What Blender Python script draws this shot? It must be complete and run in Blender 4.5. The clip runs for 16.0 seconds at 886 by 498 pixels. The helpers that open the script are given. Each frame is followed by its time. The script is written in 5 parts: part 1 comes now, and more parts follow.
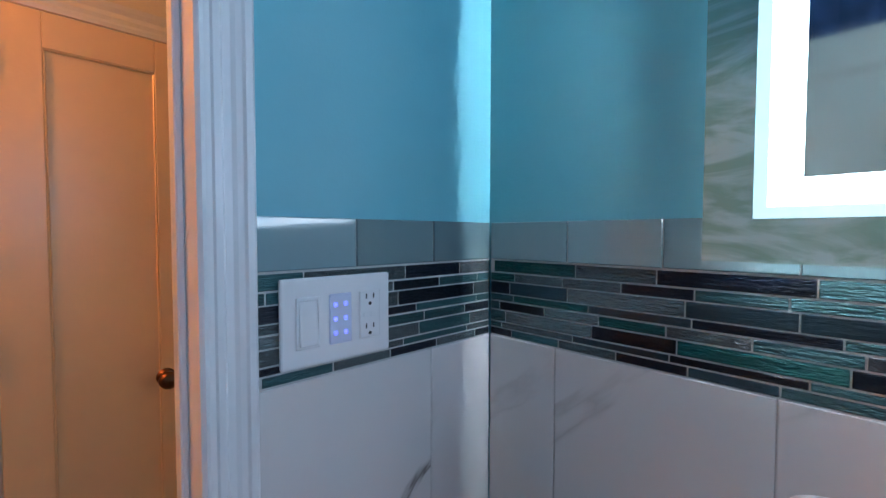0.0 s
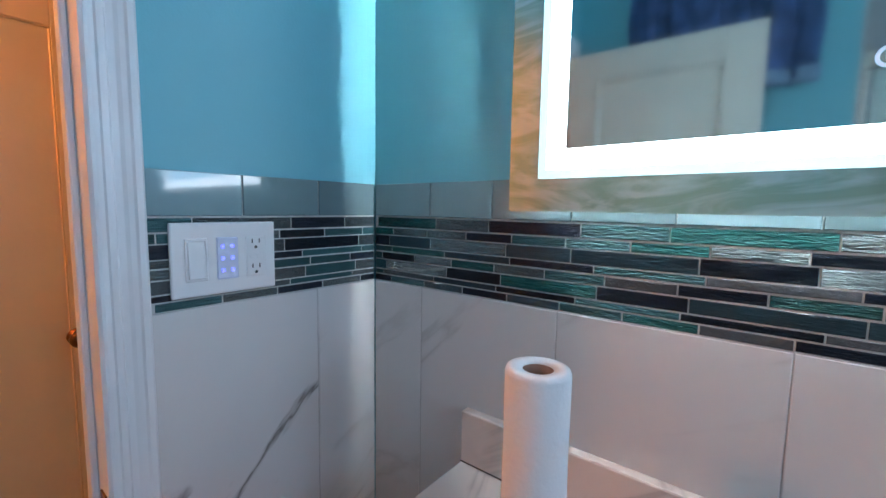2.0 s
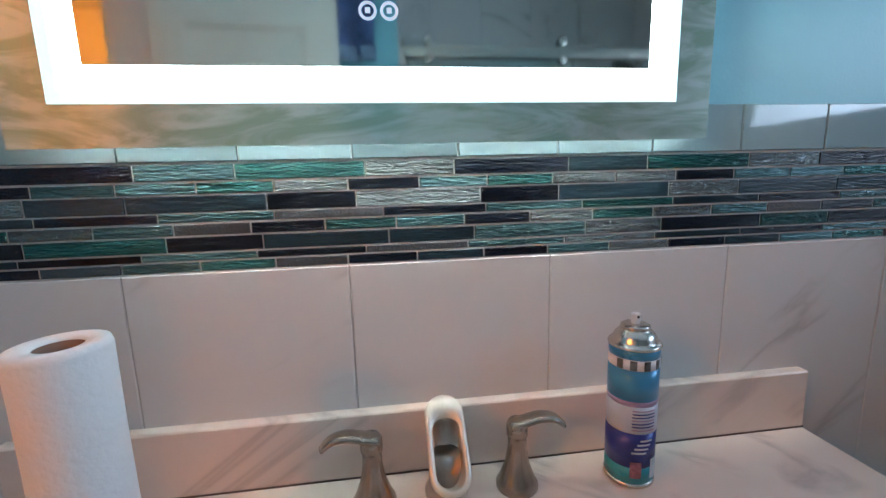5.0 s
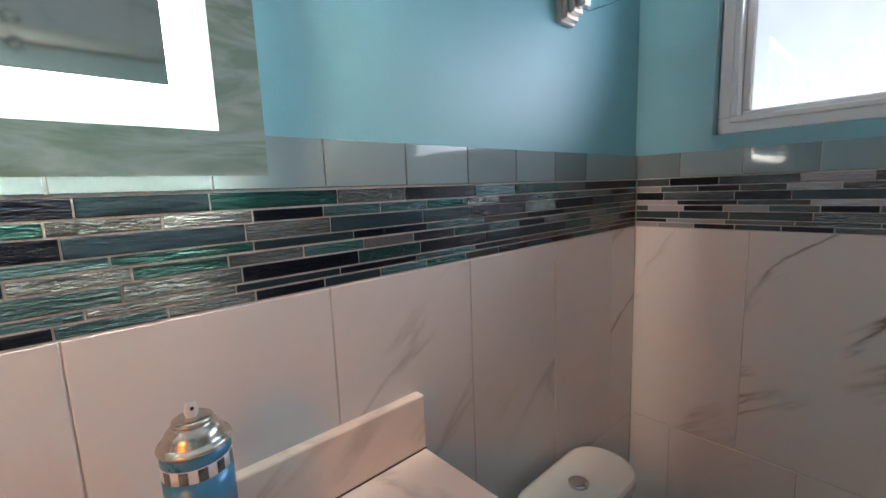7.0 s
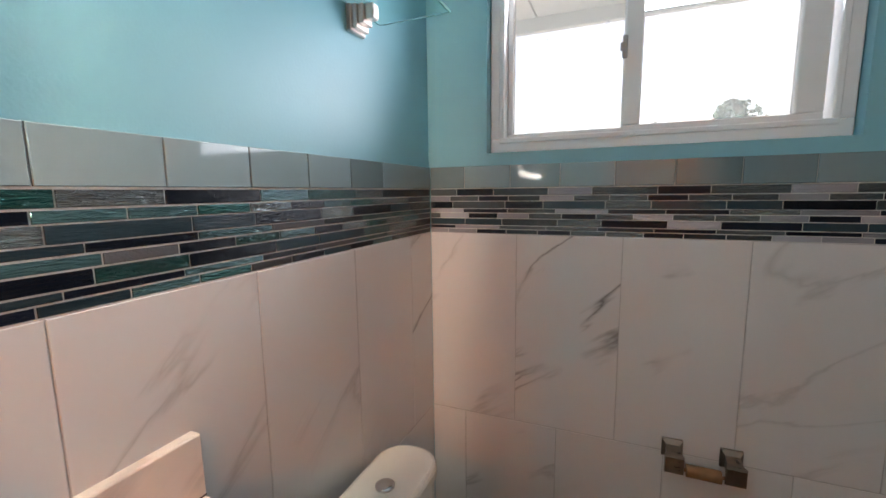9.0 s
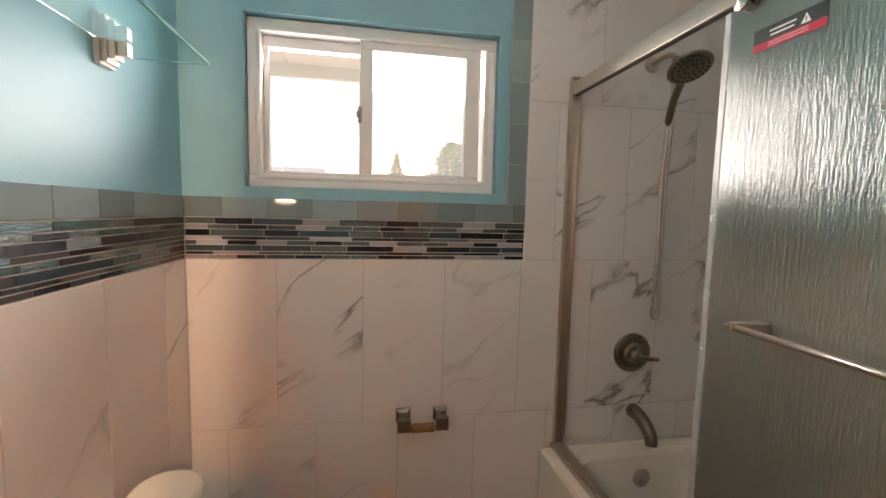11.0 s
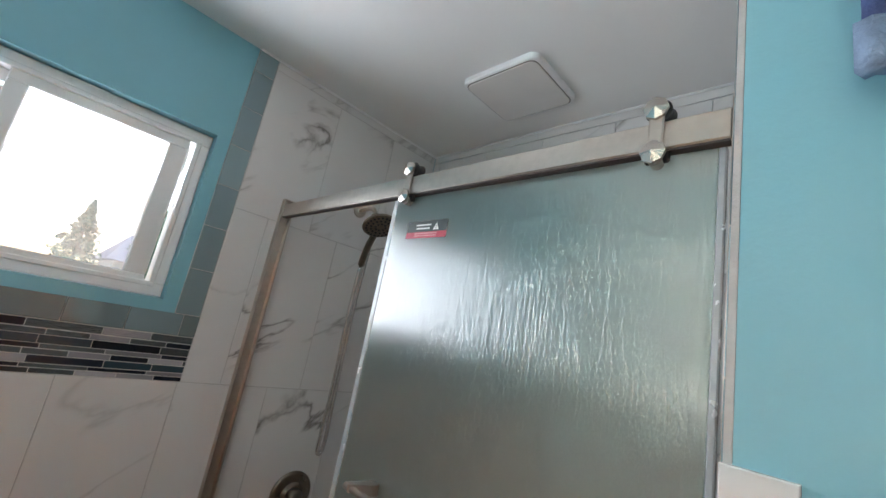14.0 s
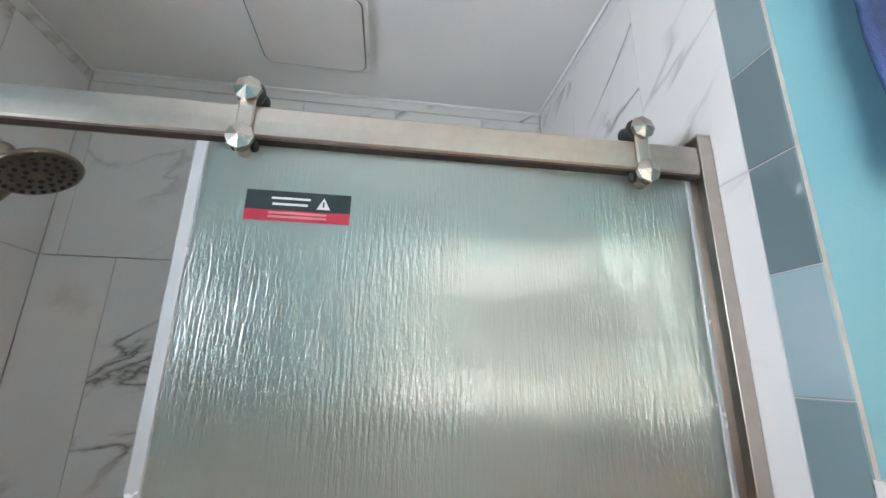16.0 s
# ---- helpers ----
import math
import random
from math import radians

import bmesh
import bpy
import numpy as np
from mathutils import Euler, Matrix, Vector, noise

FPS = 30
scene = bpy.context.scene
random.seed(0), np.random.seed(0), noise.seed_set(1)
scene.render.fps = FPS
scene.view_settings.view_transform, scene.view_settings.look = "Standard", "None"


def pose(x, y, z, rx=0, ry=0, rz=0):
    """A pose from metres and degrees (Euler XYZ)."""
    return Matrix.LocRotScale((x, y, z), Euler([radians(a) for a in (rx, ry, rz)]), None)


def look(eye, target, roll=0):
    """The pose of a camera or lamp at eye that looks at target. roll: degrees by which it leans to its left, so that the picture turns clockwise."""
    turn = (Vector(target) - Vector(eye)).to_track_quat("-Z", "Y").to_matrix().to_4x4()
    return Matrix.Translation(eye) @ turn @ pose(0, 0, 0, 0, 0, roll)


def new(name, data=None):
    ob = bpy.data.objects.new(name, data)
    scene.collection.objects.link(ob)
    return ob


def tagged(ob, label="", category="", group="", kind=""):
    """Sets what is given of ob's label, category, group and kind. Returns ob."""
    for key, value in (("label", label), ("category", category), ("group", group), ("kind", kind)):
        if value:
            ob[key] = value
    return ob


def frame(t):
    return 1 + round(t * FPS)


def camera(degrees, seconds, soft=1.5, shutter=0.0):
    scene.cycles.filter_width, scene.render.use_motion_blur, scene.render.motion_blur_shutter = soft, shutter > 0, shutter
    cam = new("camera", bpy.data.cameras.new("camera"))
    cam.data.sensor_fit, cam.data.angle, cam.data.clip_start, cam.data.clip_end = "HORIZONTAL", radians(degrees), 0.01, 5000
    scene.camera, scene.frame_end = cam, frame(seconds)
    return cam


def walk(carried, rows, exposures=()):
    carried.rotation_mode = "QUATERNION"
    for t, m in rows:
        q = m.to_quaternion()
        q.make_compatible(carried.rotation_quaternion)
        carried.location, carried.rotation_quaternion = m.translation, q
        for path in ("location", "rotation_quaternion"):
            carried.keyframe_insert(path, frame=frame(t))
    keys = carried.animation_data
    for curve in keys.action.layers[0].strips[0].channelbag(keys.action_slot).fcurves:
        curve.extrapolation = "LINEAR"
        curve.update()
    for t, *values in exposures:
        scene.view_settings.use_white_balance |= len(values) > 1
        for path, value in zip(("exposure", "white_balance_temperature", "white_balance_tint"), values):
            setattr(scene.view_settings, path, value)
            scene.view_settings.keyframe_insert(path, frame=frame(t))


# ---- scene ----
cam = camera(93.8, 16.0)
PATH = [
    (0, (-0.001, -0.343, 1.388), (1.376, 1.105, 1.315), 0.1),
    (0.5, (-0.027, -0.47, 1.375), (1.256, 1.058, 1.234), 0.3),
    (1, (-0.037, -0.51, 1.368), (1.263, 1.002, 1.219), 0.5),
    (1.5, (-0.027, -0.516, 1.366), (1.347, 0.929, 1.213), 0.5),
    (2, (-0.017, -0.531, 1.359), (1.532, 0.718, 1.165), 0.9),
    (2.5, (-0.017, -0.538, 1.355), (1.721, 0.421, 1.112), 0.8),
    (3, (-0.013, -0.555, 1.353), (1.86, 0.085, 1.071), 1.0),
    (3.2, (-0.012, -0.567, 1.351), (1.896, -0.041, 1.065), 1.0),
    (5.3, (0.036, -0.638, 1.309), (1.967, -1.056, 1.002), -3.2),
    (5.5, (0.039, -0.679, 1.312), (1.942, -1.224, 1.02), -4.4),
    (6, (0.047, -0.767, 1.327), (1.827, -1.626, 1.016), -4.2),
    (6.5, (0.058, -0.824, 1.322), (1.69, -1.941, 1.024), -2.8),
    (7, (0.055, -0.867, 1.333), (1.531, -2.187, 1.049), -2.2),
    (7.5, (0.063, -0.894, 1.337), (1.353, -2.392, 1.033), -1.3),
    (8, (0.048, -0.935, 1.334), (1.152, -2.575, 1.029), -1.1),
    (8.2, (0.04, -0.952, 1.33), (1.081, -2.632, 1.027), -1.0),
    (10.3, (0.026, -0.728, 1.346), (0.089, -2.718, 1.151), 1.7),
    (10.5, (0.017, -0.706, 1.358), (-0.066, -2.696, 1.182), 2.4),
    (11, (-0.003, -0.640, 1.374), (-0.355, -2.601, 1.199), 1.4),
    (11.5, (-0.040, -0.566, 1.384), (-0.555, -2.493, 1.234), 0.8),
    (12, (-0.082, -0.450, 1.380), (-0.769, -2.323, 1.227), 5.0),
    (12.5, (-0.092, -0.416, 1.41), (-1.025, -2.185, 1.441), 6.2),
    (13, (-0.105, -0.467, 1.441), (-1.221, -2.114, 1.642), 10.4),
    (13.5, (-0.117, -0.523, 1.458), (-1.32, -2.091, 1.761), 11.9),
    (14, (-0.138, -0.6, 1.478), (-1.492, -2.006, 1.91), 10.9),
    (14.5, (-0.163, -0.696, 1.482), (-1.662, -1.92, 1.988), 10.1),
    (15, (-0.235, -0.833, 1.475), (-1.924, -1.719, 2.076), 8.4),
    (15.5, (-0.269, -0.993, 1.478), (-2.162, -1.192, 2.092), 5.6),
    (16, (-0.214, -1.188, 1.521), (-2.12, -0.941, 2.073), 1.2),
]
EXPOSURES = [(0, 0.03, 5150, 9), (1.5, 0.16, 5250, 9), (3, 0.35, 5600, 6), (5.5, 0.25, 6050, 11), (7, 0.52, 7050, 16), (8.2, 0.94, 7500, 17), (10.5, 1.05, 9000, 23), (11, 1.20, 10000, 25), (12.5, 1.15, 8800, 21), (13.5, 1.06, 7600, 16), (14.5, 1.08, 7450, 16), (16, 1.50, 7450, 17)]
walk(cam, [(t, look(eye, target, roll)) for t, eye, target, roll in PATH], EXPOSURES)

# ---------- world, sun, lamps ----------
world = bpy.data.worlds.new("sky")
scene.world = world
world.use_nodes = True
wn = world.node_tree.nodes
sky = wn.new("ShaderNodeTexSky")
sky.sky_type, sky.sun_disc = "NISHITA", False
sky.sun_elevation, sky.sun_rotation = radians(48), radians(200)
wn["Background"].inputs[1].default_value = 0.16
world.node_tree.links.new(sky.outputs[0], wn["Background"].inputs[0])

sun = new("sun", bpy.data.lights.new("sun", "SUN"))
sun.data.energy, sun.data.angle, sun.data.color = 5.0, radians(0.5), (1, 0.95, 0.88)
sun.matrix_world = look((3, 9, 12), (0, 0, 0))

daylight = new("window_daylight", bpy.data.lights.new("window_daylight", "AREA"))
daylight.data.shape, daylight.data.size, daylight.data.size_y = "RECTANGLE", 0.80, 0.50
daylight.data.energy, daylight.data.color, daylight.data.spread = 6.4, (0.66, 0.81, 1.0), radians(132)
daylight.matrix_world = look((-0.03, -2.190, 1.733), (-0.03, 0, 2.36))

hall_bulb = new("hall_lamp_light", bpy.data.lights.new("hall_lamp_light", "POINT"))
hall_bulb.data.energy, hall_bulb.data.color, hall_bulb.data.shadow_soft_size = 31, (1.0, 0.285, 0.045), 0.05
hall_bulb.location = (-0.80, 1.08, 2.17)


# ---------- materials ----------
def mat(name, color=(0.8, 0.8, 0.8), rough=0.5, metal=0.0, noise_scale=0.0, amount=0.0, bump=0.0, bump_scale=60.0, **more):
    """A principled material whose colour and gloss vary at two scales."""
    m = bpy.data.materials.new(name)
    m.use_nodes = True
    nt = m.node_tree
    b = nt.nodes["Principled BSDF"]
    b.inputs["Base Color"].default_value = (*color, 1)
    b.inputs["Roughness"].default_value, b.inputs["Metallic"].default_value = rough, metal
    for k, v in more.items():
        b.inputs[k.replace("_", " ")].default_value = v
    tc = nt.nodes.new("ShaderNodeTexCoord")
    if noise_scale:
        n1 = nt.nodes.new("ShaderNodeTexNoise")
        n1.inputs["Scale"].default_value, n1.inputs["Detail"].default_value = noise_scale, 6
        nt.links.new(tc.outputs["Object"], n1.inputs["Vector"])
        r = nt.nodes.new("ShaderNodeValToRGB")
        r.color_ramp.elements[0].position, r.color_ramp.elements[1].position = 0.3, 0.7
        r.color_ramp.elements[0].color = (*[c * (1 - amount) for c in color], 1)
        r.color_ramp.elements[1].color = (*[min(1, c * (1 + amount)) for c in color], 1)
        nt.links.new(n1.outputs["Fac"], r.inputs["Fac"])
        nt.links.new(r.outputs["Color"], b.inputs["Base Color"])
        rr = nt.nodes.new("ShaderNodeMapRange")
        rr.inputs["To Min"].default_value, rr.inputs["To Max"].default_value = max(0, rough - 0.08), min(1, rough + 0.08)
        nt.links.new(n1.outputs["Fac"], rr.inputs["Value"])
        nt.links.new(rr.outputs["Result"], b.inputs["Roughness"])
    if bump:
        n2 = nt.nodes.new("ShaderNodeTexNoise")
        n2.inputs["Scale"].default_value, n2.inputs["Detail"].default_value = bump_scale, 4
        nt.links.new(tc.outputs["Object"], n2.inputs["Vector"])
        bp = nt.nodes.new("ShaderNodeBump")
        bp.inputs["Strength"].default_value, bp.inputs["Distance"].default_value = bump, 0.004
        nt.links.new(n2.outputs["Fac"], bp.inputs["Height"])
        nt.links.new(bp.outputs["Normal"], b.inputs["Normal"])
    return m


def marble(name, base, vein, scale, rough, width=0.035, warp=0.55, least=0.1, plain=0.1):
    """Polished porcelain with a few soft grey veins; each tile takes its own cut of the stone."""
    m = mat(name, base, rough)
    nt = m.node_tree
    b = nt.nodes["Principled BSDF"]
    tc, oi = nt.nodes.new("ShaderNodeTexCoord"), nt.nodes.new("ShaderNodeObjectInfo")
    mul = nt.nodes.new("ShaderNodeMath")
    mul.operation, mul.inputs[1].default_value = "MULTIPLY", 37.0
    nt.links.new(oi.outputs["Random"], mul.inputs[0])
    add = nt.nodes.new("ShaderNodeVectorMath")
    nt.links.new(tc.outputs["Object"], add.inputs[0])
    nt.links.new(mul.outputs[0], add.inputs[1])
    turn = nt.nodes.new("ShaderNodeCombineXYZ")
    for k, way in ((0, (0.42, 0.30, 0.28)), (2, (-0.88, 0.9, 1.28))):   # along and across the veins
        dot = nt.nodes.new("ShaderNodeVectorMath")
        dot.operation, dot.inputs[1].default_value = "DOT_PRODUCT", way
        nt.links.new(tc.outputs["Object"], dot.inputs[0])
        nt.links.new(dot.outputs["Value"], turn.inputs[k])
    nt.links.new(mul.outputs[0], turn.inputs[1])
    n = nt.nodes.new("ShaderNodeTexNoise")
    n.inputs["Scale"].default_value, n.inputs["Detail"].default_value, n.inputs["Distortion"].default_value = scale, 6, warp
    nt.links.new(turn.outputs[0], n.inputs["Vector"])
    sub = nt.nodes.new("ShaderNodeMath")
    sub.operation, sub.inputs[1].default_value = "SUBTRACT", 0.5
    ab = nt.nodes.new("ShaderNodeMath")
    ab.operation = "ABSOLUTE"
    nt.links.new(n.outputs["Fac"], sub.inputs[0])
    nt.links.new(sub.outputs[0], ab.inputs[0])
    line = nt.nodes.new("ShaderNodeMapRange")
    line.inputs["From Min"].default_value, line.inputs["From Max"].default_value = 0.0, width
    line.inputs["To Min"].default_value, line.inputs["To Max"].default_value = 1.0, 0.0
    nt.links.new(ab.outputs[0], line.inputs["Value"])
    n2 = nt.nodes.new("ShaderNodeTexNoise")
    n2.inputs["Scale"].default_value, n2.inputs["Detail"].default_value = scale * 1.3, 3
    nt.links.new(add.outputs[0], n2.inputs["Vector"])
    gate = nt.nodes.new("ShaderNodeMapRange")
    gate.inputs["From Min"].default_value, gate.inputs["From Max"].default_value = 0.44, 0.58
    nt.links.new(n2.outputs["Fac"], gate.inputs["Value"])
    both = nt.nodes.new("ShaderNodeMath")
    both.operation = "MULTIPLY"
    core = nt.nodes.new("ShaderNodeMath")   # a fine dark core in a soft smudge
    core.operation, core.inputs[1].default_value = "POWER", 1.9
    nt.links.new(line.outputs[0], core.inputs[0])
    nt.links.new(core.outputs[0], both.inputs[0])
    nt.links.new(gate.outputs[0], both.inputs[1])
    some = nt.nodes.new("ShaderNodeMapRange")
    some.inputs["From Min"].default_value, some.inputs["From Max"].default_value = plain, plain + 0.6
    some.inputs["To Min"].default_value, some.inputs["To Max"].default_value = least, 1.0
    nt.links.new(oi.outputs["Random"], some.inputs["Value"])
    part_of = nt.nodes.new("ShaderNodeMath")
    part_of.operation = "MULTIPLY"
    nt.links.new(both.outputs[0], part_of.inputs[0])
    nt.links.new(some.outputs[0], part_of.inputs[1])
    both = part_of
    cloud = nt.nodes.new("ShaderNodeMixRGB")
    cloud.inputs[1].default_value = (*base, 1)
    cloud.inputs[2].default_value = (*[c * 0.92 for c in base], 1)
    nt.links.new(n2.outputs["Fac"], cloud.inputs[0])
    mix = nt.nodes.new("ShaderNodeMixRGB")
    mix.inputs[2].default_value = (*vein, 1)
    nt.links.new(both.outputs[0], mix.inputs[0])
    nt.links.new(cloud.outputs[0], mix.inputs[1])
    nt.links.new(mix.outputs[0], b.inputs["Base Color"])
    return m


def rippled(name, color, rough, metal, scale, strength, stretch=(1, 1, 1), **more):
    """Glass with a rippled face, as in hammered mosaic strips."""
    m = mat(name, color, rough, metal, **more)
    nt = m.node_tree
    b = nt.nodes["Principled BSDF"]
    geo = nt.nodes.new("ShaderNodeNewGeometry")
    mp = nt.nodes.new("ShaderNodeMapping")
    mp.inputs["Scale"].default_value = stretch
    nt.links.new(geo.outputs["Position"], mp.inputs["Vector"])
    n = nt.nodes.new("ShaderNodeTexNoise")
    n.inputs["Scale"].default_value, n.inputs["Detail"].default_value, n.inputs["Distortion"].default_value = scale, 3, 0.6
    nt.links.new(mp.outputs[0], n.inputs["Vector"])
    bp = nt.nodes.new("ShaderNodeBump")
    bp.inputs["Strength"].default_value, bp.inputs["Distance"].default_value = 1.0, 0.006 * strength
    nt.links.new(n.outputs["Fac"], bp.inputs["Height"])
    nt.links.new(bp.outputs["Normal"], b.inputs["Normal"])
    oi = nt.nodes.new("ShaderNodeObjectInfo")
    hs = nt.nodes.new("ShaderNodeHueSaturation")
    hs.inputs["Color"].default_value = (*color, 1)
    mr = nt.nodes.new("ShaderNodeMapRange")
    mr.inputs["To Min"].default_value, mr.inputs["To Max"].default_value = 0.6, 1.4
    nt.links.new(oi.outputs["Random"], mr.inputs["Value"])
    nt.links.new(mr.outputs[0], hs.inputs["Value"])
    nt.links.new(hs.outputs[0], b.inputs["Base Color"])
    return m


def glowing(name, color, strength):
    m = bpy.data.materials.new(name)
    m.use_nodes = True
    b = m.node_tree.nodes["Principled BSDF"]
    b.inputs["Base Color"].default_value = (*color, 1)
    b.inputs["Emission Color"].default_value = (*color, 1)
    b.inputs["Emission Strength"].default_value = strength
    return m


TEAL = mat("teal_paint", (0.185, 0.455, 0.535), 0.42, noise_scale=3, amount=0.04, bump=0.08, bump_scale=190)
CEILING = mat("ceiling_paint", (0.80, 0.80, 0.79), 0.7, noise_scale=2, amount=0.03, bump=0.2, bump_scale=120)
WHITE = mat("white_trim_paint", (0.80, 0.81, 0.82), 0.32, noise_scale=8, amount=0.03, bump=0.12, bump_scale=40)
CREAM = mat("cream_door_paint", (0.78, 0.74, 0.66), 0.35, noise_scale=5, amount=0.04, bump=0.15, bump_scale=70)
CLOSET = mat("warm_closet_paint", (0.82, 0.57, 0.31), 0.35, noise_scale=5, amount=0.04, bump=0.12, bump_scale=70)
HALL = mat("hall_wall_paint", (0.75, 0.68, 0.52), 0.6, noise_scale=4, amount=0.04, bump=0.2, bump_scale=150)
MARBLE = marble("marble_porcelain", (0.70, 0.69, 0.68), (0.20, 0.185, 0.175), 2.1, 0.17, 0.025, 0.6, 0.15, 0.0)
CALM_MARBLE = marble("plain_marble_porcelain", (0.70, 0.69, 0.68), (0.22, 0.205, 0.195), 2.1, 0.19, 0.025, 0.6, 0.05, 0.34)
COUNTER = marble("cultured_marble", (0.82, 0.71, 0.63), (0.56, 0.48, 0.43), 6.0, 0.24, 0.075, 0.8, 0.75, 0.0)
GROUT = mat("grey_grout", (0.46, 0.45, 0.44), 0.85, noise_scale=30, amount=0.12, bump=0.3, bump_scale=200)
PALE_GROUT = mat("pale_grout", (0.52, 0.52, 0.50), 0.85, noise_scale=30, amount=0.1, bump=0.3, bump_scale=200)
GLASS_TILE = rippled("blue_grey_glass_tile", (0.19, 0.27, 0.29), 0.07, 0.0, 9, 0.05, Coat_Weight=0.4)
STRIPS = [
    rippled("navy_glass_strip", (0.004, 0.007, 0.014), 0.10, 0.0, 170, 0.3, (0.28, 0.28, 2.4), Specular_IOR_Level=0.25),
    rippled("slate_glass_strip", (0.020, 0.042, 0.056), 0.10, 0.0, 170, 0.15, (0.28, 0.28, 2.4), Specular_IOR_Level=0.4),
    rippled("grey_stone_strip", (0.085, 0.092, 0.10), 0.14, 0.1, 200, 0.2),
    rippled("emerald_foil_strip", (0.009, 0.075, 0.070), 0.13, 0.45, 130, 1.1, (0.33, 0.33, 2.4)),
    rippled("silver_foil_strip", (0.16, 0.19, 0.195), 0.13, 0.7, 130, 1.5, (0.33, 0.33, 2.4)),
    rippled("teal_slate_strip", (0.04, 0.11, 0.12), 0.13, 0.35, 130, 0.8, (0.33, 0.33, 2.4)),
    rippled("pearl_glass_strip", (0.36, 0.36, 0.39), 0.12, 0.2, 130, 0.5, (0.33, 0.33, 2.4)),
]
NICKEL = mat("brushed_nickel", (0.52, 0.455, 0.40), 0.33, 1.0, noise_scale=60, amount=0.06, bump=0.06, bump_scale=300)
# Darker copy of the brushed nickel: shade and dim reflections put into its colour
SHADED_NICKEL = mat("shaded_nickel", (0.25, 0.21, 0.17), 0.30, 1.0, noise_scale=60, amount=0.08)
CHROME = mat("chrome", (0.72, 0.70, 0.68), 0.16, 1.0, noise_scale=30, amount=0.04)
BRONZE = mat("aged_bronze", (0.16, 0.08, 0.04), 0.32, 1.0, noise_scale=40, amount=0.2)
BLACK = mat("black_rubber", (0.02, 0.02, 0.02), 0.5, noise_scale=40, amount=0.2)
VINYL = mat("white_vinyl", (0.82, 0.81, 0.80), 0.35, noise_scale=6, amount=0.03)
PLASTIC = mat("white_plastic", (0.80, 0.80, 0.81), 0.30, noise_scale=10, amount=0.02)
PORCELAIN = mat("white_porcelain", (0.82, 0.77, 0.68), 0.10, noise_scale=4, amount=0.03)
MIRROR = mat("mirror_silver", (0.72, 0.82, 0.79), 0.015, 1.0, noise_scale=5, amount=0.02)
LED = glowing("led_band_frosted", (0.96, 1.0, 0.98), 10.0)
LED_EDGE = glowing("led_band_edge", (0.78, 0.95, 0.96), 0.85)
HALO = glowing("led_back_strip", (0.90, 1.0, 0.95), 70.0)
SIDE_HALO = glowing("led_side_strip", (1.0, 0.95, 0.84), 460.0)
LOWER_HALO = glowing("led_lower_strip", (0.98, 1.0, 0.88), 98.0)
BLUE_LED = glowing("blue_key_light", (0.16, 0.16, 1.0), 1.8)
TOWEL = mat("blue_towel", (0.065, 0.105, 0.25), 0.95, noise_scale=14, amount=0.5, bump=1.0, bump_scale=420)
PAPER = mat("paper_towel", (0.86, 0.86, 0.86), 0.9, noise_scale=20, amount=0.02, bump=0.3, bump_scale=160)
CARD = mat("brown_card", (0.22, 0.13, 0.09), 0.8, noise_scale=30, amount=0.2)
# The floor is unseen; its dark colour holds down bounce on the low walls
FLOOR = marble("floor_tile", (0.15, 0.145, 0.14), (0.09, 0.09, 0.09), 3.0, 0.35)


# ---------- mesh helpers ----------
def part(name, bm, material, parent=None, label="", smooth=False):
    me = bpy.data.meshes.new(name)
    bm.to_mesh(me)
    bm.free()
    if smooth:
        for p in me.polygons:
            p.use_smooth = True
    me.materials.append(material)
    ob = new(name, me)
    ob.parent = parent
    if label:
        ob["label"] = label
    return ob


def thing(name, label, category, group="", at=(0, 0, 0)):
    ob = new(name)
    ob.location = at
    return tagged(ob, label, category, group)


def setting(ob, label="", category=""):
    return tagged(ob, label, category, kind="structure")


def box(x0, x1, y0, y1, z0, z1, bevel=0.0, bm=None, seg=1):
    """A box between two corners, edges rounded off; added to bm if one is given."""
    b = bmesh.new()
    bmesh.ops.create_cube(b, size=1)
    for v in b.verts:
        v.co = Vector(((x0 + x1) / 2 + v.co.x * (x1 - x0), (y0 + y1) / 2 + v.co.y * (y1 - y0), (z0 + z1) / 2 + v.co.z * (z1 - z0)))
    if bevel:
        bmesh.ops.bevel(b, geom=list(b.edges), offset=bevel, segments=seg, affect="EDGES", profile=0.5)
    return merge(bm, b) if bm is not None else b


def merge(bm, b):
    me = bpy.data.meshes.new("tmp")
    b.to_mesh(me)
    b.free()
    bm.from_mesh(me)
    bpy.data.meshes.remove(me)
    return bm


def lathe(profile, n=32, axis="z", at=(0, 0, 0), bm=None, cap=True):
    """A turned body: (radius, height) pairs round an axis through at."""
    b = bmesh.new()
    rings = []
    for r, h in profile:
        ring = []
        for i in range(n):
            a = 2 * math.pi * i / n
            c, s = r * math.cos(a), r * math.sin(a)
            p = {"z": (c, s, h), "x": (h, c, s), "y": (s, h, c)}[axis]
            ring.append(b.verts.new(Vector(p) + Vector(at)))
        rings.append(ring)
    for a, c in zip(rings, rings[1:]):
        for i in range(n):
            b.faces.new((a[i], a[(i + 1) % n], c[(i + 1) % n], c[i]))
    if cap:
        b.faces.new(rings[0][::-1])
        b.faces.new(rings[-1])
    bmesh.ops.recalc_face_normals(b, faces=b.faces)
    return merge(bm, b) if bm is not None else b


